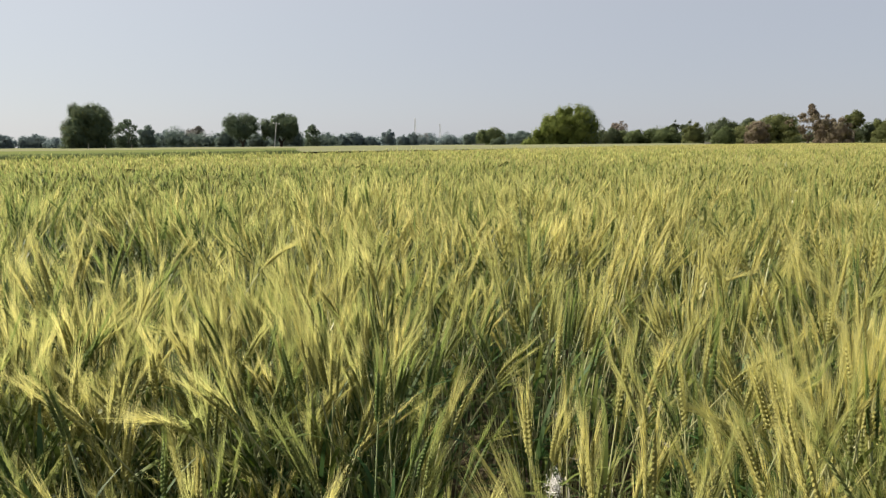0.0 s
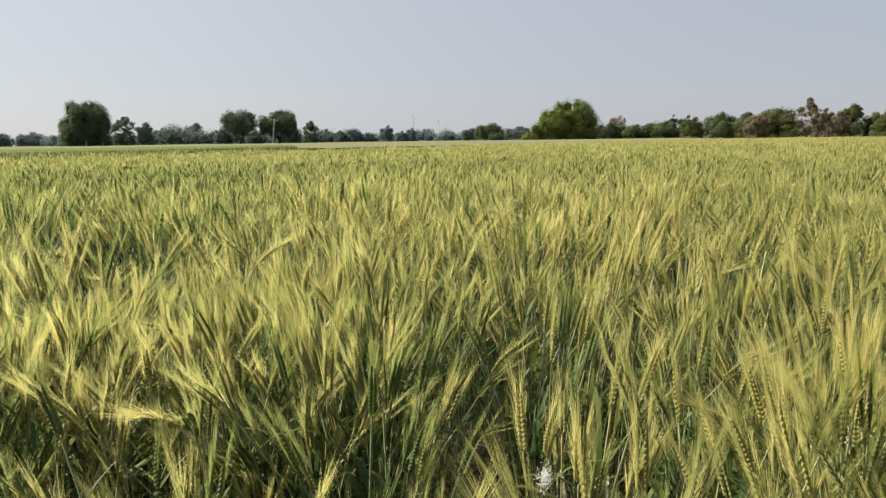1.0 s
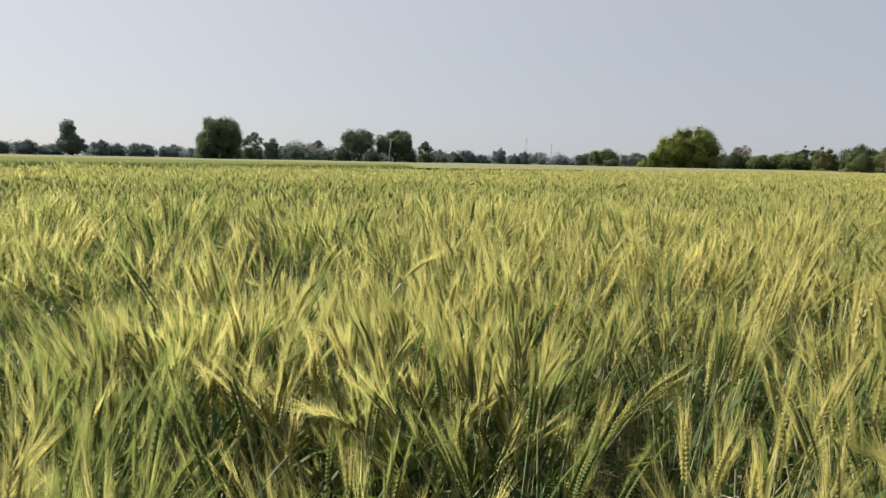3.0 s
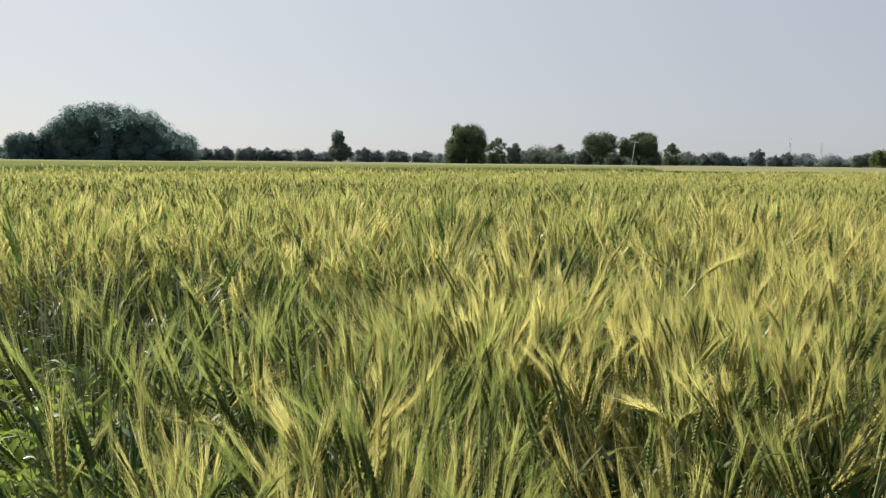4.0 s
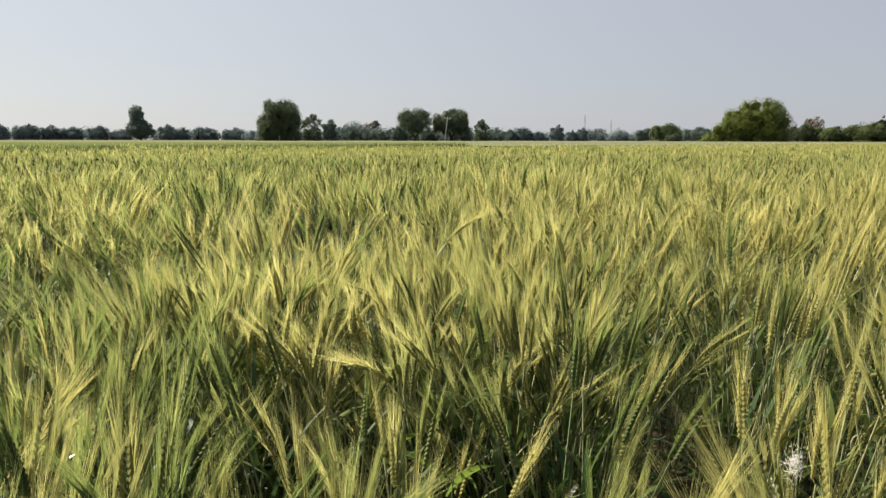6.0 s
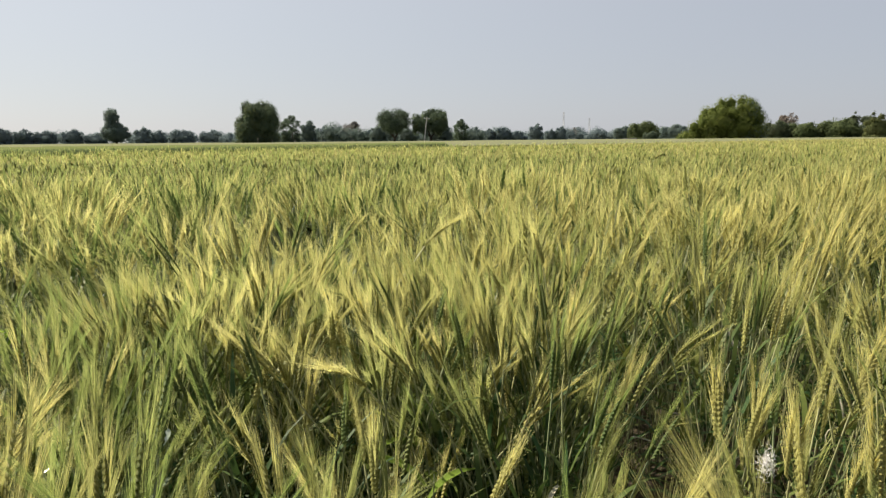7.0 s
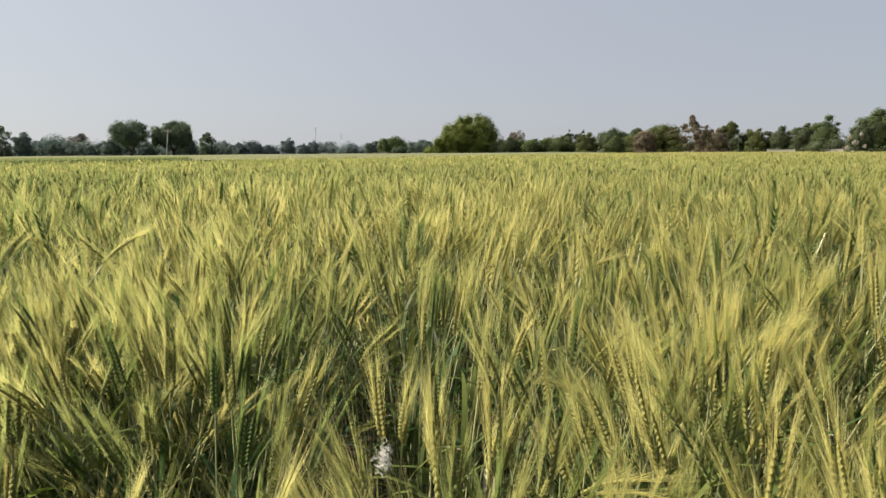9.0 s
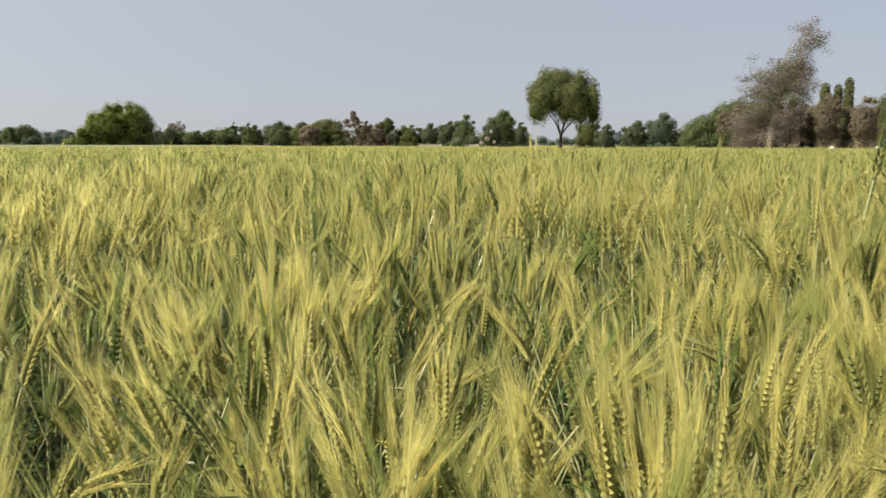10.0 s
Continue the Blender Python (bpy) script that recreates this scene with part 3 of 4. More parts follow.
def lobes_dome(r, w, h, low, n, squash=0.55, boxy=2.2):
    """Clumps filling a rounded envelope from height low to h, w wide."""
    half, tall, mid = w / 2, (h - low) / 2, (low + h) / 2
    out = [((0, 0, mid - tall * 0.1), (half * 0.72, half * 0.72, tall * 0.80))]
    spots = [(0.0, 0.97), (math.pi, -0.25), (0.0, -0.25), (math.pi, 0.5), (0.0, 0.55)]
    if boxy >= 3:
        spots += [(0.0, 0.84), (math.pi, 0.84), (1.57, 0.9), (-1.57, 0.9), (0.0, 0.2), (math.pi, 0.2)]
    if low <= 0.06 * h:
        spots += [(0.0, -0.8), (math.pi, -0.8), (0.4, -0.55), (2.7, -0.55)]
    for k in range(n):
        a, e = (r.uniform(0, 2 * math.pi), r.uniform(-0.95, 0.95)) if k >= len(spots) else spots[k]
        flat = (1 - abs(e) ** boxy) ** (1 / boxy) if e > 0 or low > 0.06 * h else 0.96
        size = half * r.uniform(0.26, 0.46)
        up = min(size * squash * 1.6, tall * 0.5)
        k2 = r.uniform(0.90, 1.04)
        out.append(((math.cos(a) * flat * (half - size) * k2, math.sin(a) * flat * (half - size) * k2, mid + e * (tall - up) * k2), (size, size, up)))
    if low <= 0.06 * h:
        out += [((x * w, y * w, 0.12 * h), (0.24 * w, 0.24 * w, 0.16 * h)) for x, y in ((-0.24, -0.1), (0.24, -0.1), (0.0, -0.24), (0.0, 0.1))]
    return out


def lobes_under(r, width, height, outline, floor=0.0):
    """Clumps stacked under an uneven outline of (share of width, share of height)."""
    us, vs = zip(*outline)
    out, n = [], (17 if width > 18 else 10)
    for k in range(n):
        reach = 0.43 if width > 18 else 0.37
        u = reach * (2.0 * k / (n - 1) - 1.0)
        top = float(np.interp(u, us, vs)) * height * (r.uniform(0.96, 1.01) if width > 18 else r.uniform(0.91, 1.01))
        size = min(width * (r.uniform(1.5, 2.1) if width > 18 else r.uniform(1.2, 1.7)) / n, top * 0.8)
        for y in (-0.20, 0.06):
            up = min(height * 0.20, top * 0.5)
            z = (top if y > 0 else top * r.uniform(0.74, 0.93)) - up
            while z > floor - up * 0.3:
                out.append(((u * width + r.uniform(-0.05, 0.05) * width, (y + r.uniform(-0.05, 0.05)) * width, z), (size * r.uniform(0.8, 1.15), size * 1.1, up * r.uniform(0.8, 1.1))))
                z -= up * r.uniform(0.9, 1.2)
    return out


OUTLINE = {
    "big": ((-0.5, 0.10), (-0.40, 0.34), (-0.27, 0.58), (-0.19, 0.75), (-0.09, 0.86), (0.06, 0.95), (0.22, 1.03), (0.35, 0.94), (0.45, 0.72), (0.5, 0.5)),
    "grove": ((-0.5, 0.60), (-0.43, 0.84), (-0.38, 0.98), (-0.2, 1.0), (0.04, 0.96), (0.18, 0.81), (0.29, 0.64), (0.42, 0.54), (0.47, 0.42), (0.5, 0.28)),
    "hill": ((-0.5, 0.50), (-0.3, 0.75), (0.0, 0.95), (0.2, 1.0), (0.35, 0.93), (0.45, 0.75), (0.5, 0.4)),
    "rise": ((-0.5, 0.30), (-0.4, 0.55), (-0.1, 0.80), (0.2, 1.0), (0.5, 0.92)),
    "tall": ((-0.5, 0.50), (-0.37, 0.63), (-0.29, 0.76), (-0.20, 0.97), (-0.08, 1.02), (0.02, 0.93), (0.14, 1.02), (0.28, 0.99), (0.37, 0.88), (0.5, 0.66)),
    "broad": ((-0.5, 0.66), (-0.4, 0.80), (-0.2, 0.93), (0.0, 1.0), (0.25, 0.98), (0.42, 0.90), (0.5, 0.70)),
    "lone": ((-0.5, 0.70), (-0.42, 0.82), (-0.25, 0.97), (-0.1, 1.0), (0.2, 0.98), (0.35, 0.90), (0.45, 0.80), (0.5, 0.64)),
}


BALL = bmesh.new()
bmesh.ops.create_icosphere(BALL, subdivisions=1, radius=1.0)
BALL_V, BALL_T = np.array([v.co[:] for v in BALL.verts]), np.array([[v.index for v in f.verts] for f in BALL.faces])
BALL.free()


def crown_heart(r, lobes, share=0.60):
    """The dense inside of a crown: a lump within each clump."""
    g = np.random.default_rng(r.randrange(10 ** 6))
    V, T = [], []
    for k, (c, s) in enumerate(lobes):
        V.append(BALL_V * (np.array(s) * share) * g.uniform(0.75, 1.0, (len(BALL_V), 1)) + np.array(c))
        T.append(BALL_T + k * len(BALL_V))
    return np.concatenate(V), np.concatenate(T)


def limb(r, p, d, length, radius, depth, pieces, tips, droop=0.0):
    """A bent tapering branch that forks."""
    pts, rad = [p], [radius]
    for i in range(3):
        d = (d + Vector((r.uniform(-1, 1), r.uniform(-1, 1), r.uniform(-0.6, 0.8) - droop)) * 0.22).normalized()
        p = p + d * length / 3
        pts.append(p)
        rad.append(radius * (1 - 0.22 * (i + 1)))
    pieces.append(tube(pts, rad, 5 if depth > 1 else 3))
    if depth <= 0:
        tips.append(p)
        return
    for _ in range(r.choice((2, 3, 3))):
        turn = Vector((r.uniform(-1, 1), r.uniform(-1, 1), r.uniform(-0.25, 0.8))).normalized()
        limb(r, pts[r.choice((2, 3, 3))], (d + turn * 0.75).normalized(), length * r.uniform(0.6, 0.8), rad[-1] * 0.75, depth - 1, pieces, tips, droop)


STYLE = {  # foliage, lobes, lowest leaf (share of height), fill, words
    "dark": (F_DARK_HAZED, 11, 0.0, 1.0, "dark green bushy tree on the far field edge"),
    "green": (F_GREEN, 12, 0.0, 1.0, "mid-green leafy tree along the field edge"),
    "olive": (F_OLIVE, 12, 0.0, 1.0, "olive-green tree lit by the low sun"),
    "clump": (F_GROVE_HAZED, 28, 0.0, 1.0, "large dark tree of a shady grove, seen against the light"),
    "grove": (F_GROVE_HAZED, 0, 0.0, 1.0, "huge spreading dark tree with a flat-topped dome, seen against the light"),
    "hill": (F_OLIVE, 0, 0.0, 1.0, "wide low olive-green tree with a smooth dome"),
    "rise": (F_GREEN, 0, 0.0, 1.0, "broad dense green tree beside the brown scrub"),
    "clumpG": (F_GREEN, 16, 0.0, 1.0, "low dome-shaped dense green tree"),
    "spire": (F_DARK_HAZED, 10, 0.05, 0.9, "dark tree with a narrow raised top"),
    "tall": (F_TALL, 26, 0.04, 1.0, "tall dark full-crowned tree on the horizon"),
    "broad": (F_TALL, 0, 0.22, 1.0, "dark green tree with a broad raised crown behind the pole"),
    "airy": (F_GREY, 11, 0.02, 0.8, "thin airy grey-green tree on the horizon"),
    "airyG": (F_GREY, 16, 0.20, 0.80, "open-crowned green tree with sky between its limbs"),
    "pale": (F_PALE, 7, 0.08, 0.45, "pale half-bare small tree in the tree line"),
    "bare": (F_TWIG, 9, 0.30, 0.45, "pinkish half-bare tree behind the hedge"),
    "grey": (F_GREY, 8, 0.03, 0.9, "grey-green round bush on the field edge"),
    "red": (F_RED, 12, 0.0, 0.95, "rust-brown dry-leaved tree on the field edge"),
    "redbare": (F_RED, 11, 0.10, 0.55, "brown half-bare tree with dry leaves"),
    "big": (F_BRIGHT, 34, 0.0, 1.0, "broad yellow-green shade tree with a domed crown"),
    "euc": (F_OLIVE, 9, 0.42, 0.9, "slender tree with a pale trunk and small top crown"),
    "blossom": (F_DEEP, 12, 0.0, 1.0, "dark shrub with patches of whitish blossom by the field"),
    "lone": (F_OLIVE, 24, 0.27, 1.0, "lone round-crowned green tree with a forked trunk"),
    "tallbare": (F_TWIG, 0, 0.45, 0.4, "tall leaning half-bare tree with brown twigs"),
    "poplar": (F_OLIVE, 8, 0.10, 0.9, "narrow column-shaped tree behind the hedge"),
}


def tree(style, bearing, distance, width, height):
    r = random.Random(int(bearing * 100) + int(distance * 7))
    mat, n, low, fill, words = STYLE[style]
    base = new("tree" if style not in ("grey", "blossom") else "bush")
    base.location = toward(bearing, distance)
    base.rotation_euler = (0, 0, -radians(bearing))
    tagged(base, words, "tree" if style not in ("grey", "blossom") else "bush", group="trees round the fields")
    height = height * 1.04 + 0.15
    if style in ("dark", "green", "olive", "red"):
        width *= 1.12
    low *= height
    leaf = distance * (0.0017 if style == "grove" else 0.0013 if style in ("tall", "broad", "big", "airyG") else 0.0016)
    pieces, tips = [], []
    bark = M_PALE_BARK if style in ("euc", "pale") else M_DARK_BARK if style in ("lone", "airy", "airyG", "bare", "broad") else M_BARK
    if style == "tallbare":
        p, d = Vector((0, 0, 0)), Vector((0.02, 0, 1))
        pts = [p, Vector((0.1, 0, height * 0.18)), Vector((0.35, 0.1, height * 0.36)), Vector((0.9, 0, height * 0.55))]
        pieces.append(tube(pts, [0.42, 0.34, 0.27, 0.2], 7))
        for k, (dx, dz) in enumerate(((0.55, 1), (0.25, 1), (-0.5, 0.9), (0.75, 0.8), (-0.8, 0.45), (0.05, 1), (0.4, 0.9))):
            limb(r, pts[3] if k not in (2, 4) else pts[2], Vector((dx, r.uniform(-0.4, 0.4), dz)).normalized(), height * 0.19, 0.14, 3, pieces, tips)
        k = height / 15.0
        lobes = [((x * k, 0, z * k), (w * k, w * 0.8 * k, h * k)) for x, z, w, h in (
            (3.6, 12.5, 1.9, 1.2), (2.4, 11.6, 1.8, 1.3), (4.5, 13.3, 1.2, 0.8), (1.6, 9.9, 2.4, 1.7), (-0.6, 9.0, 2.2, 1.2), (1.9, 8.0, 2.4, 1.6),
            (-2.9, 8.9, 1.7, 0.7), (-0.2, 7.0, 2.6, 1.7), (-2.2, 6.2, 2.0, 1.3), (2.2, 6.2, 2.4, 1.6), (-1.0, 5.0, 2.8, 1.8), (-3.0, 3.4, 2.6, 1.9),
            (0.6, 8.7, 2.7, 1.6), (-2.0, 7.6, 2.5, 1.3), (3.1, 7.7, 2.1, 1.5), (2.5, 9.4, 2.3, 1.5), (0.8, 10.6, 1.3, 1.0), (3.0, 10.4, 1.5, 1.2), (2.9, 9.2, 1.6, 1.1), (-1.6, 7.6, 1.6, 1.0), (1.2, 4.2, 2.4, 2.0), (0.2, 2.0, 2.7, 1.6), (-2.4, 1.6, 2.2, 1.6))]
        lobes += [(tuple(t), (0.8, 0.8, 0.7)) for t in tips[::5]]
        part_of("trunk", *join(pieces), M_PALE_BARK, base, "grey-brown leaning trunk with bare limbs")
        for name, mat, amount, inner, words in (("crown", F_TWIG, 34000, 0.40, "thin brown twigs and dry leaves"), ("foliage", F_OLIVE, 10000, 0.45, "remaining green leaves")):
            v, t = crown_leaves(r, lobes if name == "crown" else lobes[:11], leaf * 0.75, amount, inner)
            part_of(name, v, t, mat, base, words)
        return base
    # trunk and limbs
    fork = max(low * 0.8, height * 0.16)
    thick = max(0.10, 0.028 * height + 0.006 * width) * (0.6 if style == "lone" else 1.0)
    stems = 2 if style in ("lone", "clump") or style in OUTLINE else 1
    for k in range(stems):
        lean = Vector((r.uniform(-0.18, 0.18) + (k - 0.5) * 0.25 * (stems - 1), r.uniform(-0.12, 0.12), 1)).normalized()
        top = lean * fork
        pieces.append(tube([(0, 0, -0.2), lean * fork * 0.5, top], [thick * 1.25, thick, thick * 0.8], 7))
        for _ in range(3 if style not in ("pale", "bare", "airyG", "airy", "redbare") else 5):
            a = r.uniform(0, 2 * math.pi)
            limb(r, top, Vector((math.cos(a) * 0.65, math.sin(a) * 0.65, 1)).normalized(), (height - fork) * 0.36, thick * 0.55,
                 2 if style in ("pale", "bare", "airyG", "airy", "redbare") else 1, pieces, tips)
    # crown
    if style == "spire":
        lobes = lobes_dome(r, width, height * 0.62, low, 8) + [((-width * (0.06 + 0.05 * k), 0, height * k), (width * (0.34 - 0.12 * k), width * 0.24, height * 0.13)) for k in (0.50, 0.60, 0.70, 0.79, 0.87)]
        lobes.append(((width * 0.05, 0, height * 0.76), (width * 0.14, width * 0.14, height * 0.08)))
    elif style == "poplar":
        lobes = [((0, 0, height * (0.12 + 0.055 * k)), (width * (0.45 - 0.012 * k), width * 0.42, height * 0.10)) for k in range(15)]
    elif style in OUTLINE:
        lobes = lobes_under(r, width, height, OUTLINE[style], low * 1.85)
        if style == "lone":
            lobes += [((x * width, 0.0, z * height), (w * width, w * width, 0.17 * height)) for x, z, w in ((0.0, 0.78, 0.25), (0.06, 0.62, 0.32), (-0.16, 0.66, 0.26), (0.2, 0.58, 0.26))]
    elif style == "clump":
        lobes = lobes_dome(r, width, height, low, n, 0.7, 3.2 if width > 15 else 2.4) + [((r.uniform(-0.4, 0.4) * width, r.uniform(-0.3, 0.3) * width, height * 0.22), (width * 0.2, width * 0.2, height * 0.2)) for _ in range(7)]
    elif style in ("pale", "bare", "airy", "airyG", "redbare"):
        lobes = lobes_dome(r, width, height, low, n * 2)[1:] + [(tuple(t), (width * 0.12,) * 3) for t in tips if t.z < height * 0.9]
    else:
        lobes = lobes_dome(r, width, height, low, n)
    # keep the crown within its width and height
    lobes = [((c[0], c[1], min(c[2], height - s[2] * 0.97)), s) for c, s in lobes]
    area = width * (height - low)
    count = int(min(72000 if style == "grove" else 36000 if style in OUTLINE else 14000, max(500, fill * 12.5 * area / leaf ** 2)))
    v, t = crown_leaves(r, lobes, leaf, count, 0.30 if fill < 0.7 else 0.14, 0.1 if fill < 0.85 else 0.8 if style == "grove" else 0.5)
    part_of("trunk", *join(pieces), bark, base, "pale slender trunk" if style == "euc" else "")
    if fill > 0.85:
        hv, ht = crown_heart(r, lobes, 0.62)
        v, t = np.concatenate([v, hv]), np.concatenate([t, ht + len(v)])
    # far trees take the leaves with haze in their colour
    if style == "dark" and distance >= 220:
        mat = F_FAR_HAZED
    if style == "dark" and bearing > 10 and distance < 250:
        mat = F_DEEP
    part_of("crown", v, t, mat, base)
    # shade on the crown's right side, put into the colour of these leaves
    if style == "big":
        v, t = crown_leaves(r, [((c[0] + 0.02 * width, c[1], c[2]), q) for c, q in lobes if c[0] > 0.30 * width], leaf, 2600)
        part_of("shade_coloured_bough", v, t, F_DARK_HAZED, base, "right-hand bough with its shade put into the colour")
    if style == "blossom":
        v, t = crown_leaves(r, [((x * width, -0.46 * width, z * height), (w * width, w * width, w * width)) for x, z, w in ((-0.36, 0.50, 0.09), (-0.18, 0.36, 0.12), (-0.40, 0.24, 0.10), (-0.02, 0.58, 0.07), (-0.24, 0.12, 0.10), (0.10, 0.28, 0.08))], leaf * 0.8, 1100, 0.4)
        part_of("blossom", v, t, F_BLOSSOM, base, "whitish blossom in patches")
    if style in ("tall", "lone"):
        v, t = crown_leaves(r, [((c[0] * 1.02, c[1] * 1.02, c[2] + s[2] * 0.12), (s[0] * 0.9, s[1] * 0.9, s[2] * 0.8)) for c, s in lobes], leaf, count // 6)
        part_of("outer_foliage", v, t, F_OLIVE, base, "lighter outer leaves")
    return base


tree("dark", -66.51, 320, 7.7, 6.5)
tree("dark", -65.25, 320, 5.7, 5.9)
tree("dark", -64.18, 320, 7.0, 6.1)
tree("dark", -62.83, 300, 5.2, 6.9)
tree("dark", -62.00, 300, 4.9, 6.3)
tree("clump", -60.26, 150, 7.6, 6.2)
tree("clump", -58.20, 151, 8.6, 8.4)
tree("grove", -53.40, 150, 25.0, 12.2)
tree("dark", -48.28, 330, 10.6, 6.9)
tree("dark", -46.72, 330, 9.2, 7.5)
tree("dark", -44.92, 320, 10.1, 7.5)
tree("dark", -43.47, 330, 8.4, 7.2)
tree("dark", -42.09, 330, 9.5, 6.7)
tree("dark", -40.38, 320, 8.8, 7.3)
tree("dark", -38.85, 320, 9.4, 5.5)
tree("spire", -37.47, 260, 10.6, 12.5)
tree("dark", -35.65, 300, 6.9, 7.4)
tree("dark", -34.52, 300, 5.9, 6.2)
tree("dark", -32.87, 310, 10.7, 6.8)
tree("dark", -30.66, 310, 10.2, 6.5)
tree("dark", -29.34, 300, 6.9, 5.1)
tree("tall", -27.26, 180, 11.0, 11.9)
tree("airy", -24.57, 200, 6.1, 8.3)
tree("dark", -23.14, 210, 5.3, 7.2)
tree("dark", -21.91, 230, 6.2, 6.3)
tree("dark", -20.74, 240, 4.9, 6.1)
tree("pale", -19.59, 230, 6.8, 7.5)
tree("dark", -18.29, 240, 5.1, 5.3)
tree("dark", -17.43, 190, 5.2, 5.9)
tree("airyG", -16.20, 180, 10.4, 9.6)
tree("broad", -13.12, 182, 10.1, 9.7)
tree("dark", -12.30, 186, 6.6, 5.6)
tree("dark", -15.10, 190, 5.0, 4.6)
tree("airy", -10.66, 210, 5.3, 7.2)
tree("dark", -9.48, 240, 4.9, 5.5)
tree("dark", -9.48, 260, 6.2, 5.5)
tree("dark", -8.43, 260, 5.8, 5.3)
tree("dark", -7.24, 260, 6.7, 5.6)
tree("dark", -6.09, 260, 6.3, 4.7)
tree("dark", -5.13, 260, 3.4, 2.6)
tree("dark", -4.47, 230, 5.1, 6.3)
tree("dark", -3.30, 220, 4.0, 4.4)
tree("dark", -2.45, 220, 4.0, 4.9)
tree("pale", -1.43, 330, 6.0, 6.4)
tree("dark", -0.36, 340, 11.2, 4.0)
tree("dark", 1.19, 330, 9.2, 4.3)
tree("dark", 2.55, 210, 6.2, 4.8)
tree("clumpG", 4.07, 200, 10.0, 6.0)
tree("grey", 4.58, 190, 4.5, 2.9)
tree("dark", 6.37, 210, 8.2, 5.1)
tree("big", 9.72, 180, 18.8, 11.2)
tree("dark", 13.66, 190, 6.2, 5.4)
tree("bare", 14.40, 230, 6.4, 8.2)
tree("green", 15.59, 190, 7.8, 5.0)
tree("green", 17.69, 190, 9.1, 5.6)
tree("dark", 18.52, 200, 3.5, 7.3)
tree("dark", 19.56, 200, 5.0, 7.2)
tree("olive", 20.03, 180, 5.7, 5.9)
tree("dark", 21.92, 190, 7.8, 7.5)
tree("green", 22.19, 165, 5.3, 4.8)
tree("dark", 23.75, 190, 7.1, 7.1)
tree("red", 24.58, 165, 5.4, 5.8)
tree("hill", 25.10, 180, 14.6, 7.8)
tree("redbare", 27.93, 165, 4.4, 8.7)
tree("red", 28.98, 170, 4.5, 7.0)
tree("red", 29.85, 165, 5.9, 6.1)
tree("euc", 30.78, 168, 4.6, 7.4)
tree("dark", 32.03, 170, 4.0, 5.6)
tree("olive", 32.71, 165, 4.8, 6.1)
tree("dark", 34.23, 165, 5.5, 6.2)
tree("dark", 35.84, 160, 5.2, 6.8)
tree("green", 37.24, 150, 5.2, 7.6)
tree("blossom", 39.50, 118, 4.2, 5.4)
tree("green", 40.23, 125, 5.9, 7.5)
tree("dark", 41.84, 130, 2.8, 5.3)
tree("dark", 49.50, 260, 8.0, 6.3)
tree("dark", 40.69, 280, 8.2, 5.9)
tree("dark", 42.08, 260, 6.7, 6.4)
tree("dark", 48.49, 280, 5.7, 5.4)
tree("lone", 45.15, 75, 8.2, 9.4)
tree("olive", 47.40, 84, 3.3, 4.3)
tree("dark", 48.70, 82, 2.6, 3.4)
tree("dark", 50.91, 110, 4.2, 4.8)
tree("grey", 52.90, 110, 5.6, 5.8)
tree("rise", 56.90, 95, 8.9, 7.2)
tree("tallbare", 60.80, 78, 8.3, 12.6)
tree("redbare", 62.08, 86, 4.0, 6.3)
tree("red", 64.09, 88, 4.4, 6.8)
tree("red", 66.51, 90, 4.4, 6.5)
tree("poplar", 64.14, 150, 3.6, 12.5)
tree("poplar", 64.95, 150, 3.0, 12.2)
tree("poplar", 65.61, 150, 3.3, 13.3)
tree("olive", 67.98, 105, 4.2, 8.9)
tree("dark", 68.94, 100, 4.2, 7.1)
tree("redbare", 58.28, 84, 4.2, 5.4)
tree("olive", 59.55, 88, 4.3, 5.2)
tree("redbare", 60.73, 83, 3.5, 6.0)
tree("dark", 58.95, 100, 4.1, 5.1)
tree("red", 62.75, 96, 3.6, 5.9)


def hedge_row(b0, b1, distance, height, count, size, mat, words):
    """Low growth that closes the foot of a tree line."""
    r = random.Random(int(distance))
    lumps, lobes = int(radians(b1 - b0) * distance / (height * 0.42)), []
    for k in range(lumps):
        b = radians(b0 + (b1 - b0) * (k + r.random()) / lumps)
        up = height * 0.5 * (1.0 + 0.20 * math.sin(b * 37) * math.sin(b * 91 + 1) + 0.12 * math.sin(b * 233)) * r.uniform(0.88, 1.08)
        wide, far = height * r.uniform(0.40, 0.70), distance * r.uniform(0.985, 1.015)
        lobes.append(((far * math.sin(b), far * math.cos(b), up * 0.9), (wide, wide, up)))
    v, t = crown_leaves(r, lobes, size, count, 0.08)
    hv, ht = crown_heart(r, lobes)
    v, t = np.concatenate([v, hv]), np.concatenate([t, ht + len(v)])
    return tagged(new("hedge", mesh_of("hedge", v, t, [mat])), words, "hedge", kind="stuff")


hedge_row(-74, 12, 345, 7.0, 40000, 0.52, F_FAR_HAZED, "dark low hedge along the far field edge")
hedge_row(12, 75, 340, 5.6, 24000, 0.52, F_GREY, "grey-green low hedge beyond the wheat")
hedge_row(-30, 12, 262, 4.8, 24000, 0.40, F_FAR_HAZED, "dark bushes closing the gaps of the tree line")
hedge_row(-26, -8.5, 222, 6.2, 9000, 0.34, F_DARK_HAZED, "dark bushes between the taller trees")
hedge_row(11, 37, 196, 5.4, 22000, 0.30, F_DEEP, "dark green scrub under the trees")
hedge_row(36, 42, 140, 4.2, 6000, 0.24, F_DEEP, "dark scrub behind the blossoming shrub")
hedge_row(52, 76, 112, 4.0, 16000, 0.19, F_RED, "brown dry scrub under the trees")


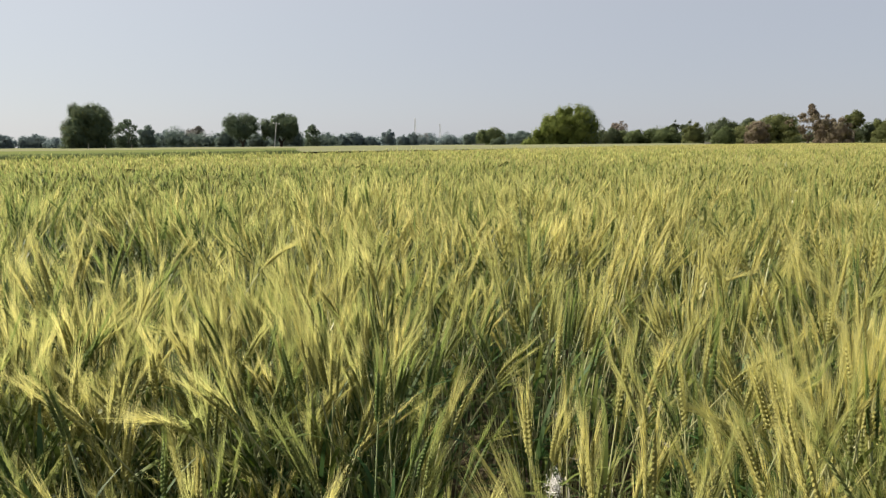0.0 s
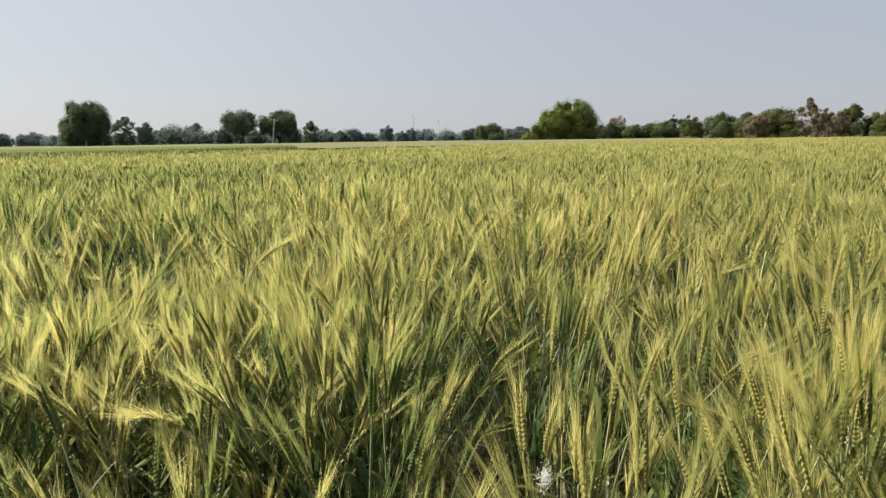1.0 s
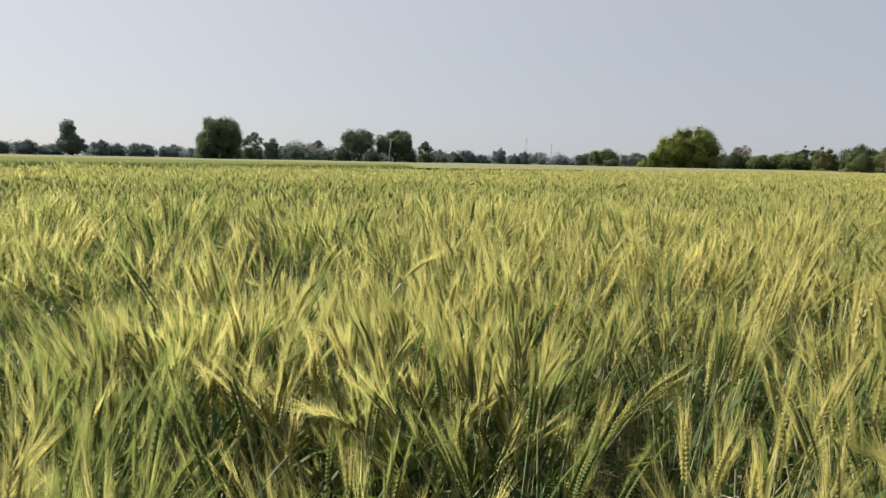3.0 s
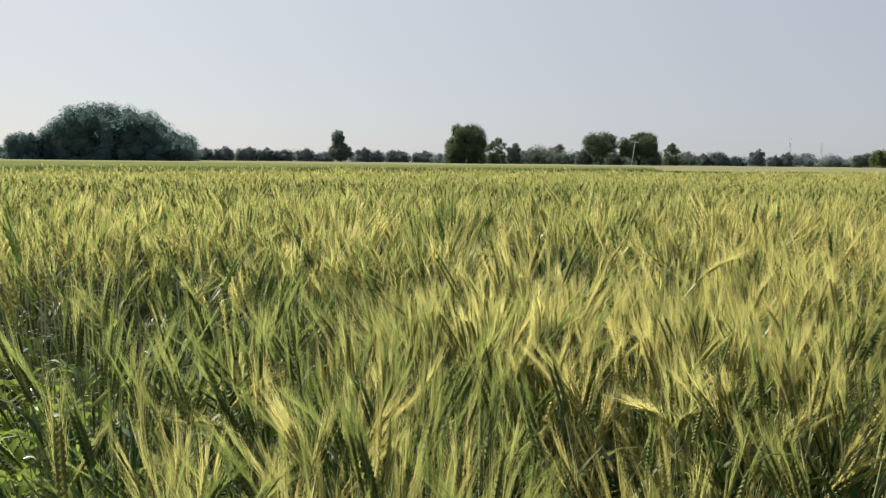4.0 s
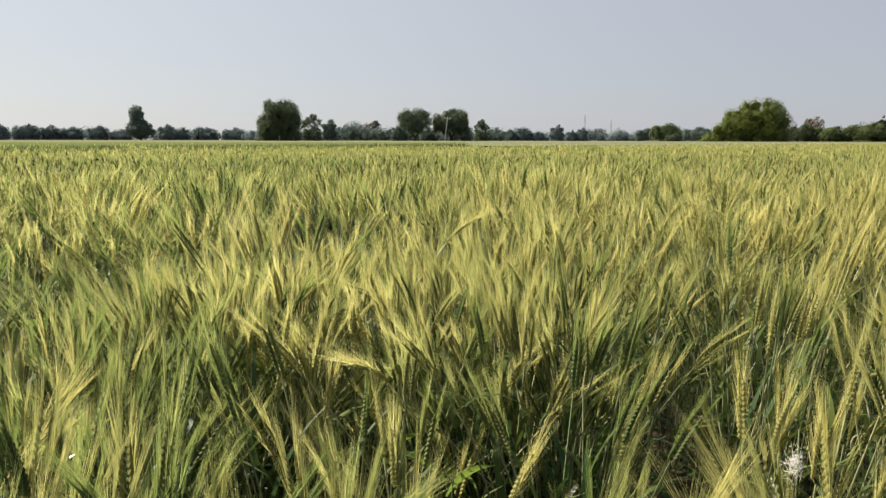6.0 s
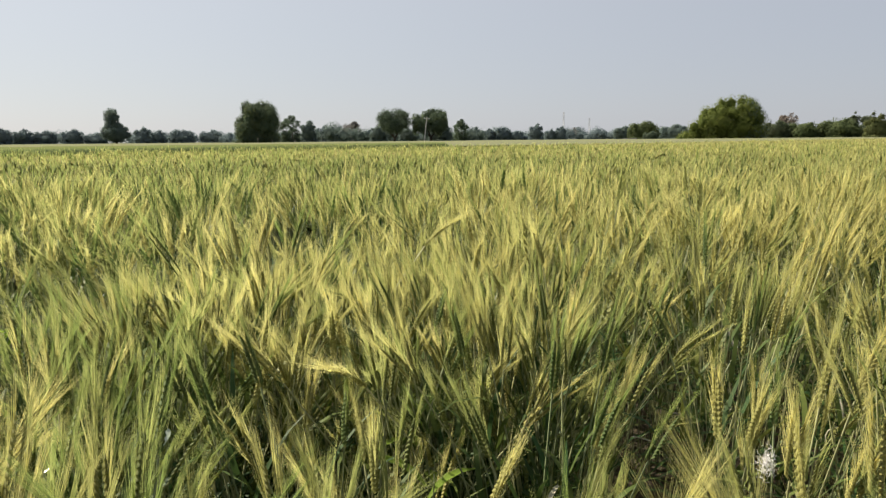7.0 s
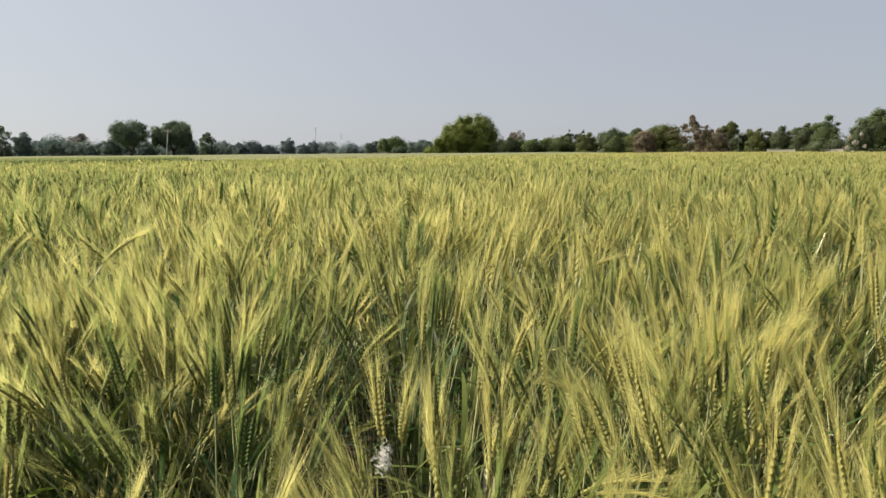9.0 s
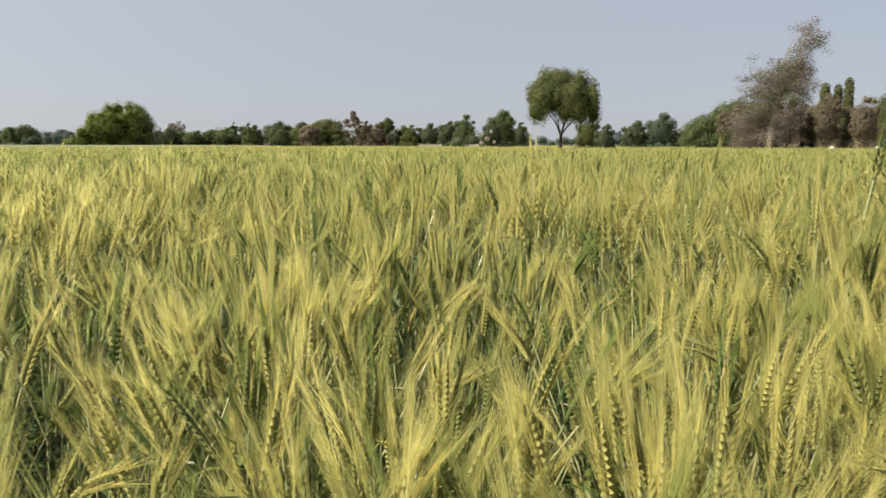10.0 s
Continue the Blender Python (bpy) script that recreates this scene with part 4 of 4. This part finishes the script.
# ---- pole, masts ----
def utility_pole():
    base = new("utility_pole")
    base.location = toward(-13.72, 178)
    base.rotation_euler = (0, radians(7), radians(13.7))
    tagged(base, "leaning grey concrete utility pole by the trees", "pole")
    part_of("shaft", *tube([(0, 0, -0.2), (0, 0, 3.5), (0, 0, 7.2)], [0.15, 0.13, 0.10], 8), M_CONCRETE, base)
    part_of("crossarm", *tube([(-0.8, 0.05, 6.7), (0.8, 0.05, 6.7)], [0.06, 0.06], 6), M_STEEL, base, "steel crossarm")
    for x in (-0.7, 0.0, 0.7):
        part_of("insulator", *tube([(x, 0.05, 6.74), (x, 0.05, 6.86), (x, 0.05, 6.98)], [0.05, 0.07, 0.03], 6), M_FLUFF, base, "white insulator")


utility_pole()


def field_stake(bearing, distance, height, lean):
    base = new("field_stake")
    base.location = toward(bearing, distance)
    base.rotation_euler = (0, radians(lean), -radians(bearing))
    tagged(base, "thin pale wooden stake standing in the low crop", "stake", group="stakes in the next field")
    part_of("shaft", *tube([(0, 0, -0.2), (0.01, 0, height * 0.5), (0, 0, height)], [0.045, 0.04, 0.032], 6), M_PALE_BARK, base)
    part_of("peg", *tube([(-0.02, 0, height - 0.12), (0.09, 0, height - 0.05)], [0.02, 0.014], 5), M_PALE_BARK, base)


for bearing, height, lean in ((-27.2, 1.75, 2), (-26.0, 1.55, -4), (-24.3, 1.45, 3)):
    field_stake(bearing, 104.0, height, lean)


def low_wall(bearing, distance, length, height, words):
    """A short whitewashed wall with a rounded coping and two end piers."""
    base = new("low_wall")
    base.location = toward(bearing, distance)
    base.rotation_euler = (0, 0, -radians(bearing))
    tagged(base, words, "wall", group="low walls under the trees")
    for name, x, wide, deep, low, high in (("wall_body", 0.0, length - 0.5, 0.25, 0.0, height - 0.08), ("coping", 0.0, length - 0.4, 0.34, height - 0.08, height),
                                           ("pier", -length / 2 + 0.12, 0.3, 0.36, 0.0, height + 0.10), ("pier", length / 2 - 0.12, 0.3, 0.36, 0.0, height + 0.10)):
        bm = bmesh.new()
        bmesh.ops.create_cube(bm, size=1.0, matrix=Matrix.Translation((x, 0, (low + high) / 2)) @ Matrix.Diagonal((wide, deep, high - low, 1)))
        bmesh.ops.bevel(bm, geom=bm.edges[:], offset=0.03, segments=2, affect="EDGES")
        part(name, bm, M_LIME, base)


low_wall(3.0, 192, 3.6, 1.22, "short pale whitewashed wall before the dark trees")
low_wall(21.4, 172, 3.2, 1.22, "short pale whitewashed wall before the dark trees")
low_wall(34.4, 148, 4.8, 1.22, "long low whitewashed wall along the field edge")
low_wall(37.8, 140, 3.0, 1.22, "low whitewashed wall beside the blossoming shrub")


def boundary_stone(bearing, distance, wide, height):
    bm = bmesh.new()
    bmesh.ops.create_cube(bm, size=1.0, matrix=Matrix.Translation((0, 0, height / 2)) @ Matrix.Diagonal((wide, wide * 0.5, height, 1)))
    bmesh.ops.bevel(bm, geom=bm.edges[:], offset=wide * 0.18, segments=3, affect="EDGES")
    for v in bm.verts:
        v.co.x *= 1.0 - 0.18 * v.co.z / height
    ob = new("boundary_stone", bpy.data.meshes.new("boundary_stone"))
    bm.to_mesh(ob.data)
    bm.free()
    ob.data.materials.append(M_LIME)
    ob.location = toward(bearing, distance)
    ob.rotation_euler = (0, 0, -radians(bearing))
    tagged(ob, "whitewashed boundary stone at the edge of the field", "stone", group="boundary stones")


boundary_stone(64.9, 80, 0.50, 1.08)
boundary_stone(67.7, 80, 0.50, 1.08)


def lattice_mast(bearing, height):
    base = new("lattice_mast")
    base.location = toward(bearing, 900)
    tagged(base, "far-off slim steel lattice mast in the haze", "mast", group="masts on the horizon")
    for a in (0, 1, 2):
        x, y = math.cos(a * 2.094), math.sin(a * 2.094)
        part_of("leg", *tube([(x * 1.5, y * 1.5, 0), (x * 0.7, y * 0.7, height)], [0.28, 0.22], 5), M_STEEL, base)
    rungs = []
    for k in range(14):
        z, s = height * (k + 0.5) / 14, 1.5 - 0.8 * (k + 0.5) / 14
        for a in (0, 1, 2):
            p = (math.cos(a * 2.094) * s, math.sin(a * 2.094) * s, z)
            e = (math.cos((a + 1) * 2.094) * s, math.sin((a + 1) * 2.094) * s, z + height / 14)
            rungs.append(tube([p, e], [0.10, 0.10], 3))
    part_of("bracing", *join(rungs), M_STEEL, base)
    return base


lattice_mast(-2.24, 34.0)
lattice_mast(-0.18, 27.0)


# ---- single wheat plants close to the path ----
def wheat_plant(seed, nod, ripe):
    made = wheat_parts(random.Random(seed), 0, nod, ripe < 0.3)
    base = new("wheat_plant")
    for name, mat in zip(ORDER, WHEAT):
        for v, t in made["blades"] if name == "leaf" else [made[name]]:
            v = [tuple(p) for p in v]
            if name == "awns":
                part_of("beard", v, t, mat, ear, "long fine golden awns", [ripe] * len(v))
            else:
                ob = part_of(name, v, t, mat, base, "", [ripe] * len(v))
            if name == "ear":
                ear = ob
    return base


def single_plants():
    r = random.Random(21)
    kinds = [(0.10, 0.75, "upright golden-awned wheat plant"), (0.22, 0.25, "green upright wheat plant with pale awns"),
             (0.45, 0.85, "golden wheat plant with a leaning ear"), (0.50, 0.15, "dark green wheat plant with a slanting ear"),
             (0.85, 0.95, "ripe yellow wheat plant with a nodding ear"), (1.35, 0.9, "yellow wheat plant with its ear bent over")]
    models = []
    for k, (nod, ripe, words) in enumerate(kinds):
        m = wheat_plant(300 + k, nod, ripe)
        tagged(m, words, "wheat", group="single wheat plants in the foreground")
        m.location = toward(-57 + 24 * k, 0.62)
        models.append(m)
    # plants that stand out: kind, x, y, turn, height
    for k, x, y, turn, tall in ((2, -0.02, 2.09, 10, 1.03), (3, -0.26, 1.57, 200, 1.0), (3, -0.38, 1.42, 185, 1.02), (5, 0.67, 1.21, 15, 0.99),
                                (2, 0.80, 1.83, 0, 1.02), (2, 0.25, 2.66, 0, 1.04), (3, 0.20, 1.40, 170, 0.97), (4, 0.50, 1.0, 20, 0.98),
                                (3, -0.60, 0.95, 175, 0.98), (3, -0.50, 0.98, 160, 1.0), (3, 0.45, 0.95, 175, 1.0)):
        copy_thing(models[k], pose(x, y, 0, 0, 0, turn)).scale = (1, 1, tall)
    for _ in range(210):
        b, d = r.uniform(-70, 70), r.uniform(0.62, 1.9)
        p = toward(b, d)
        if gap_at(p.x, p.y) < 1.3:
            continue
        copy_thing(models[r.choice((0, 0, 0, 1, 1, 2, 2, 3, 4, 2))], pose(p.x, p.y, 0, r.gauss(0, 4), r.gauss(1, 4), r.choice((0, 0, 180)) + r.gauss(0, 60))).scale = (1, 1, r.uniform(0.90, 0.99))


single_plants()


# ---- weeds and dry leaves in the gaps ----
def weed_plant(seed):
    r = random.Random(seed)
    base = new("weed_plant")
    tagged(base, "low bright green broad-leaved weed among the wheat", "weed", group="weeds in the gaps")
    tall = r.uniform(0.48, 0.68)
    part_of("stem", *tube([(0, 0, 0), (0.01, 0, tall * 0.5), (0.0, 0.015, tall)], [0.003, 0.0025, 0.0015], 4), M_STEM, base, "", [0.2] * 12)
    for k in range(16):
        z, az = tall * (0.25 + 0.75 * k / 16), k * 2.4 + r.uniform(-0.4, 0.4)
        o, s = Vector((math.cos(az), math.sin(az), 0)), Vector((-math.sin(az), math.cos(az), 0))
        long, wide, rise = r.uniform(0.07, 0.13), r.uniform(0.006, 0.011), r.uniform(0.3, 1.1)
        rows, p, a = [], Vector((0, 0, z)), rise
        for i in range(5):
            w = wide * math.sin(math.pi * (0.08 + 0.9 * i / 4)) + 0.0006
            rows += [p - s * w + Vector((0, 0, w * 0.35)), p, p + s * w + Vector((0, 0, w * 0.35))]
            p = p + (o * math.cos(a) + Vector((0, 0, math.sin(a)))) * long / 4
            a -= 0.35
        t = []
        for i in range(4):
            for j in (0, 1):
                c = 3 * i + j
                t += [(c, c + 1, c + 4), (c, c + 4, c + 3)]
        part_of("leaf", rows, t, M_WEED, base)
    return base


def scatter_weeds():
    r = random.Random(31)
    models = [weed_plant(k) for k in range(3)]
    for k, m in enumerate(models):
        m.location = (-1.95 + 0.13 * k, 0.72 + 0.05 * k, 0)
    for gx, gy, gr, n in ((-1.45, 0.45, 0.28, 12), (-1.95, 0.80, 0.42, 34), (-2.6, 0.95, 0.34, 10), (-1.3, 0.80, 0.16, 4), (-2.0, 1.65, 0.3, 5), (-0.28, 1.25, 0.12, 2)):
        for _ in range(n):
            copy_thing(r.choice(models), pose(gx + r.gauss(0, gr * 0.6), gy + r.gauss(0, gr * 0.6), 0, r.gauss(0, 6), r.gauss(0, 6), r.uniform(0, 360)))


scatter_weeds()


def dry_blade(x, y, z, turn, tilt, long):
    """A broken pale leaf blade lying on the stems."""
    rows = []
    for i in range(6):
        f = i / 5
        w = 0.004 * (1 - f ** 2.5) + 0.0004
        c = Vector((long * f, 0, 0.03 * math.sin(f * 2.6)))
        rows += [c + Vector((0, -w, 0.002)), c + Vector((0, 0, -0.001)), c + Vector((0, w, 0.002))]
    t = []
    for i in range(5):
        for j in (0, 1):
            c = 3 * i + j
            t += [(c, c + 1, c + 4), (c, c + 4, c + 3)]
    ob = new("dry_leaf", mesh_of("dry_leaf", [tuple(v) for v in rows], t, [M_DRY]))
    ob.matrix_world = pose(x, y, z, 0, tilt, turn)
    return tagged(ob, "pale dry wheat leaf caught low between the stems", "leaf", group="dry leaves in the gaps")


r_dry = random.Random(41)
for bearing, r0, r1, half in GAPS:
    for _ in range(5):
        spot = toward(bearing, r_dry.uniform(max(r0, 1.0), r1))
        dry_blade(spot.x + r_dry.gauss(0, half * 0.6), spot.y + r_dry.gauss(0, half * 0.6), r_dry.uniform(0.38, 0.62), r_dry.uniform(0, 360), r_dry.uniform(-60, 60), r_dry.uniform(0.07, 0.14))


def pale_leaf(x, y, r):
    """A small folded leaf of a weed, its shine in the sun put into a pale colour."""
    long, wide = r.uniform(0.022, 0.038), r.uniform(0.005, 0.008)
    rows = []
    for i in range(6):
        f = i / 5
        w = wide * math.sin(math.pi * (0.06 + 0.90 * f)) ** 0.8
        c = Vector((long * (f - 0.5), 0, 0.006 * math.sin(f * 3.0)))
        rows += [c + Vector((0, -w, w * 0.45)), c, c + Vector((0, w, w * 0.45))]
    t = []
    for i in range(5):
        for j in (0, 1):
            c = 3 * i + j
            t += [(c, c + 1, c + 4), (c, c + 4, c + 3)]
    base = new("weed_sprig")
    base.matrix_world = pose(x, y, 0, 0, 0, r.uniform(0, 360))
    tagged(base, "thin weed sprig, one leaf coloured pale for its shine", "weed", group="pale weed sprigs in the wheat")
    z = r.uniform(0.70, 0.78)
    part_of("stem", *tube([(0, 0, 0), (0.01, 0.005, z * 0.5), (0, 0, z)], [0.002, 0.0016, 0.001], 4), M_STEM, base, "", [0.1] * 12)
    tilt = pose(0, 0, z, r.uniform(-25, 25), r.uniform(-30, 30), 0)
    part_of("leaf", [tuple(tilt @ v) for v in rows], t, M_SHINE, base, "glossy leaf with its shine put into a pale colour")
    return base


r_pale = random.Random(61)
for x, y in ((-2.10, 0.95), (-2.22, 0.86), (-1.92, 0.92), (-2.05, 0.70), (-1.98, 0.78), (-1.95, 0.81), (-1.80, 0.79), (-1.84, 0.64), (-1.74, 0.62), (-1.63, 0.70), (-1.60, 0.51), (-1.46, 0.64), (-1.42, 0.49), (-1.89, 1.07), (-1.60, 0.87), (-1.41, 0.75), (-1.69, 1.01), (-1.37, 0.54), (-1.04, 0.63), (-1.32, 0.99), (-0.79, 0.78), (-0.72, 0.93)):
    pale_leaf(x, y, r_pale)


def fluff():
    """A white tuft hanging on the awns of one ear."""
    r = random.Random(51)
    threads = []
    for _ in range(260):
        d = Vector((r.gauss(0, 1), r.gauss(0, 1), r.gauss(0, 1.3))).normalized()
        o = Vector((r.gauss(0, 0.004), r.gauss(0, 0.004), r.gauss(0, 0.007)))
        threads.append(tube([o, o + d * r.uniform(0.002, 0.008)], [0.0003, 0.0001], 3))
    v, t = join(threads)
    ob = new("seed_fluff", mesh_of("seed_fluff", v, t, [M_FLUFF]))
    ob.location = (0.13, 0.76, 0.875)
    return tagged(ob, "small white seed fluff caught on wheat awns", "seed fluff")


fluff()
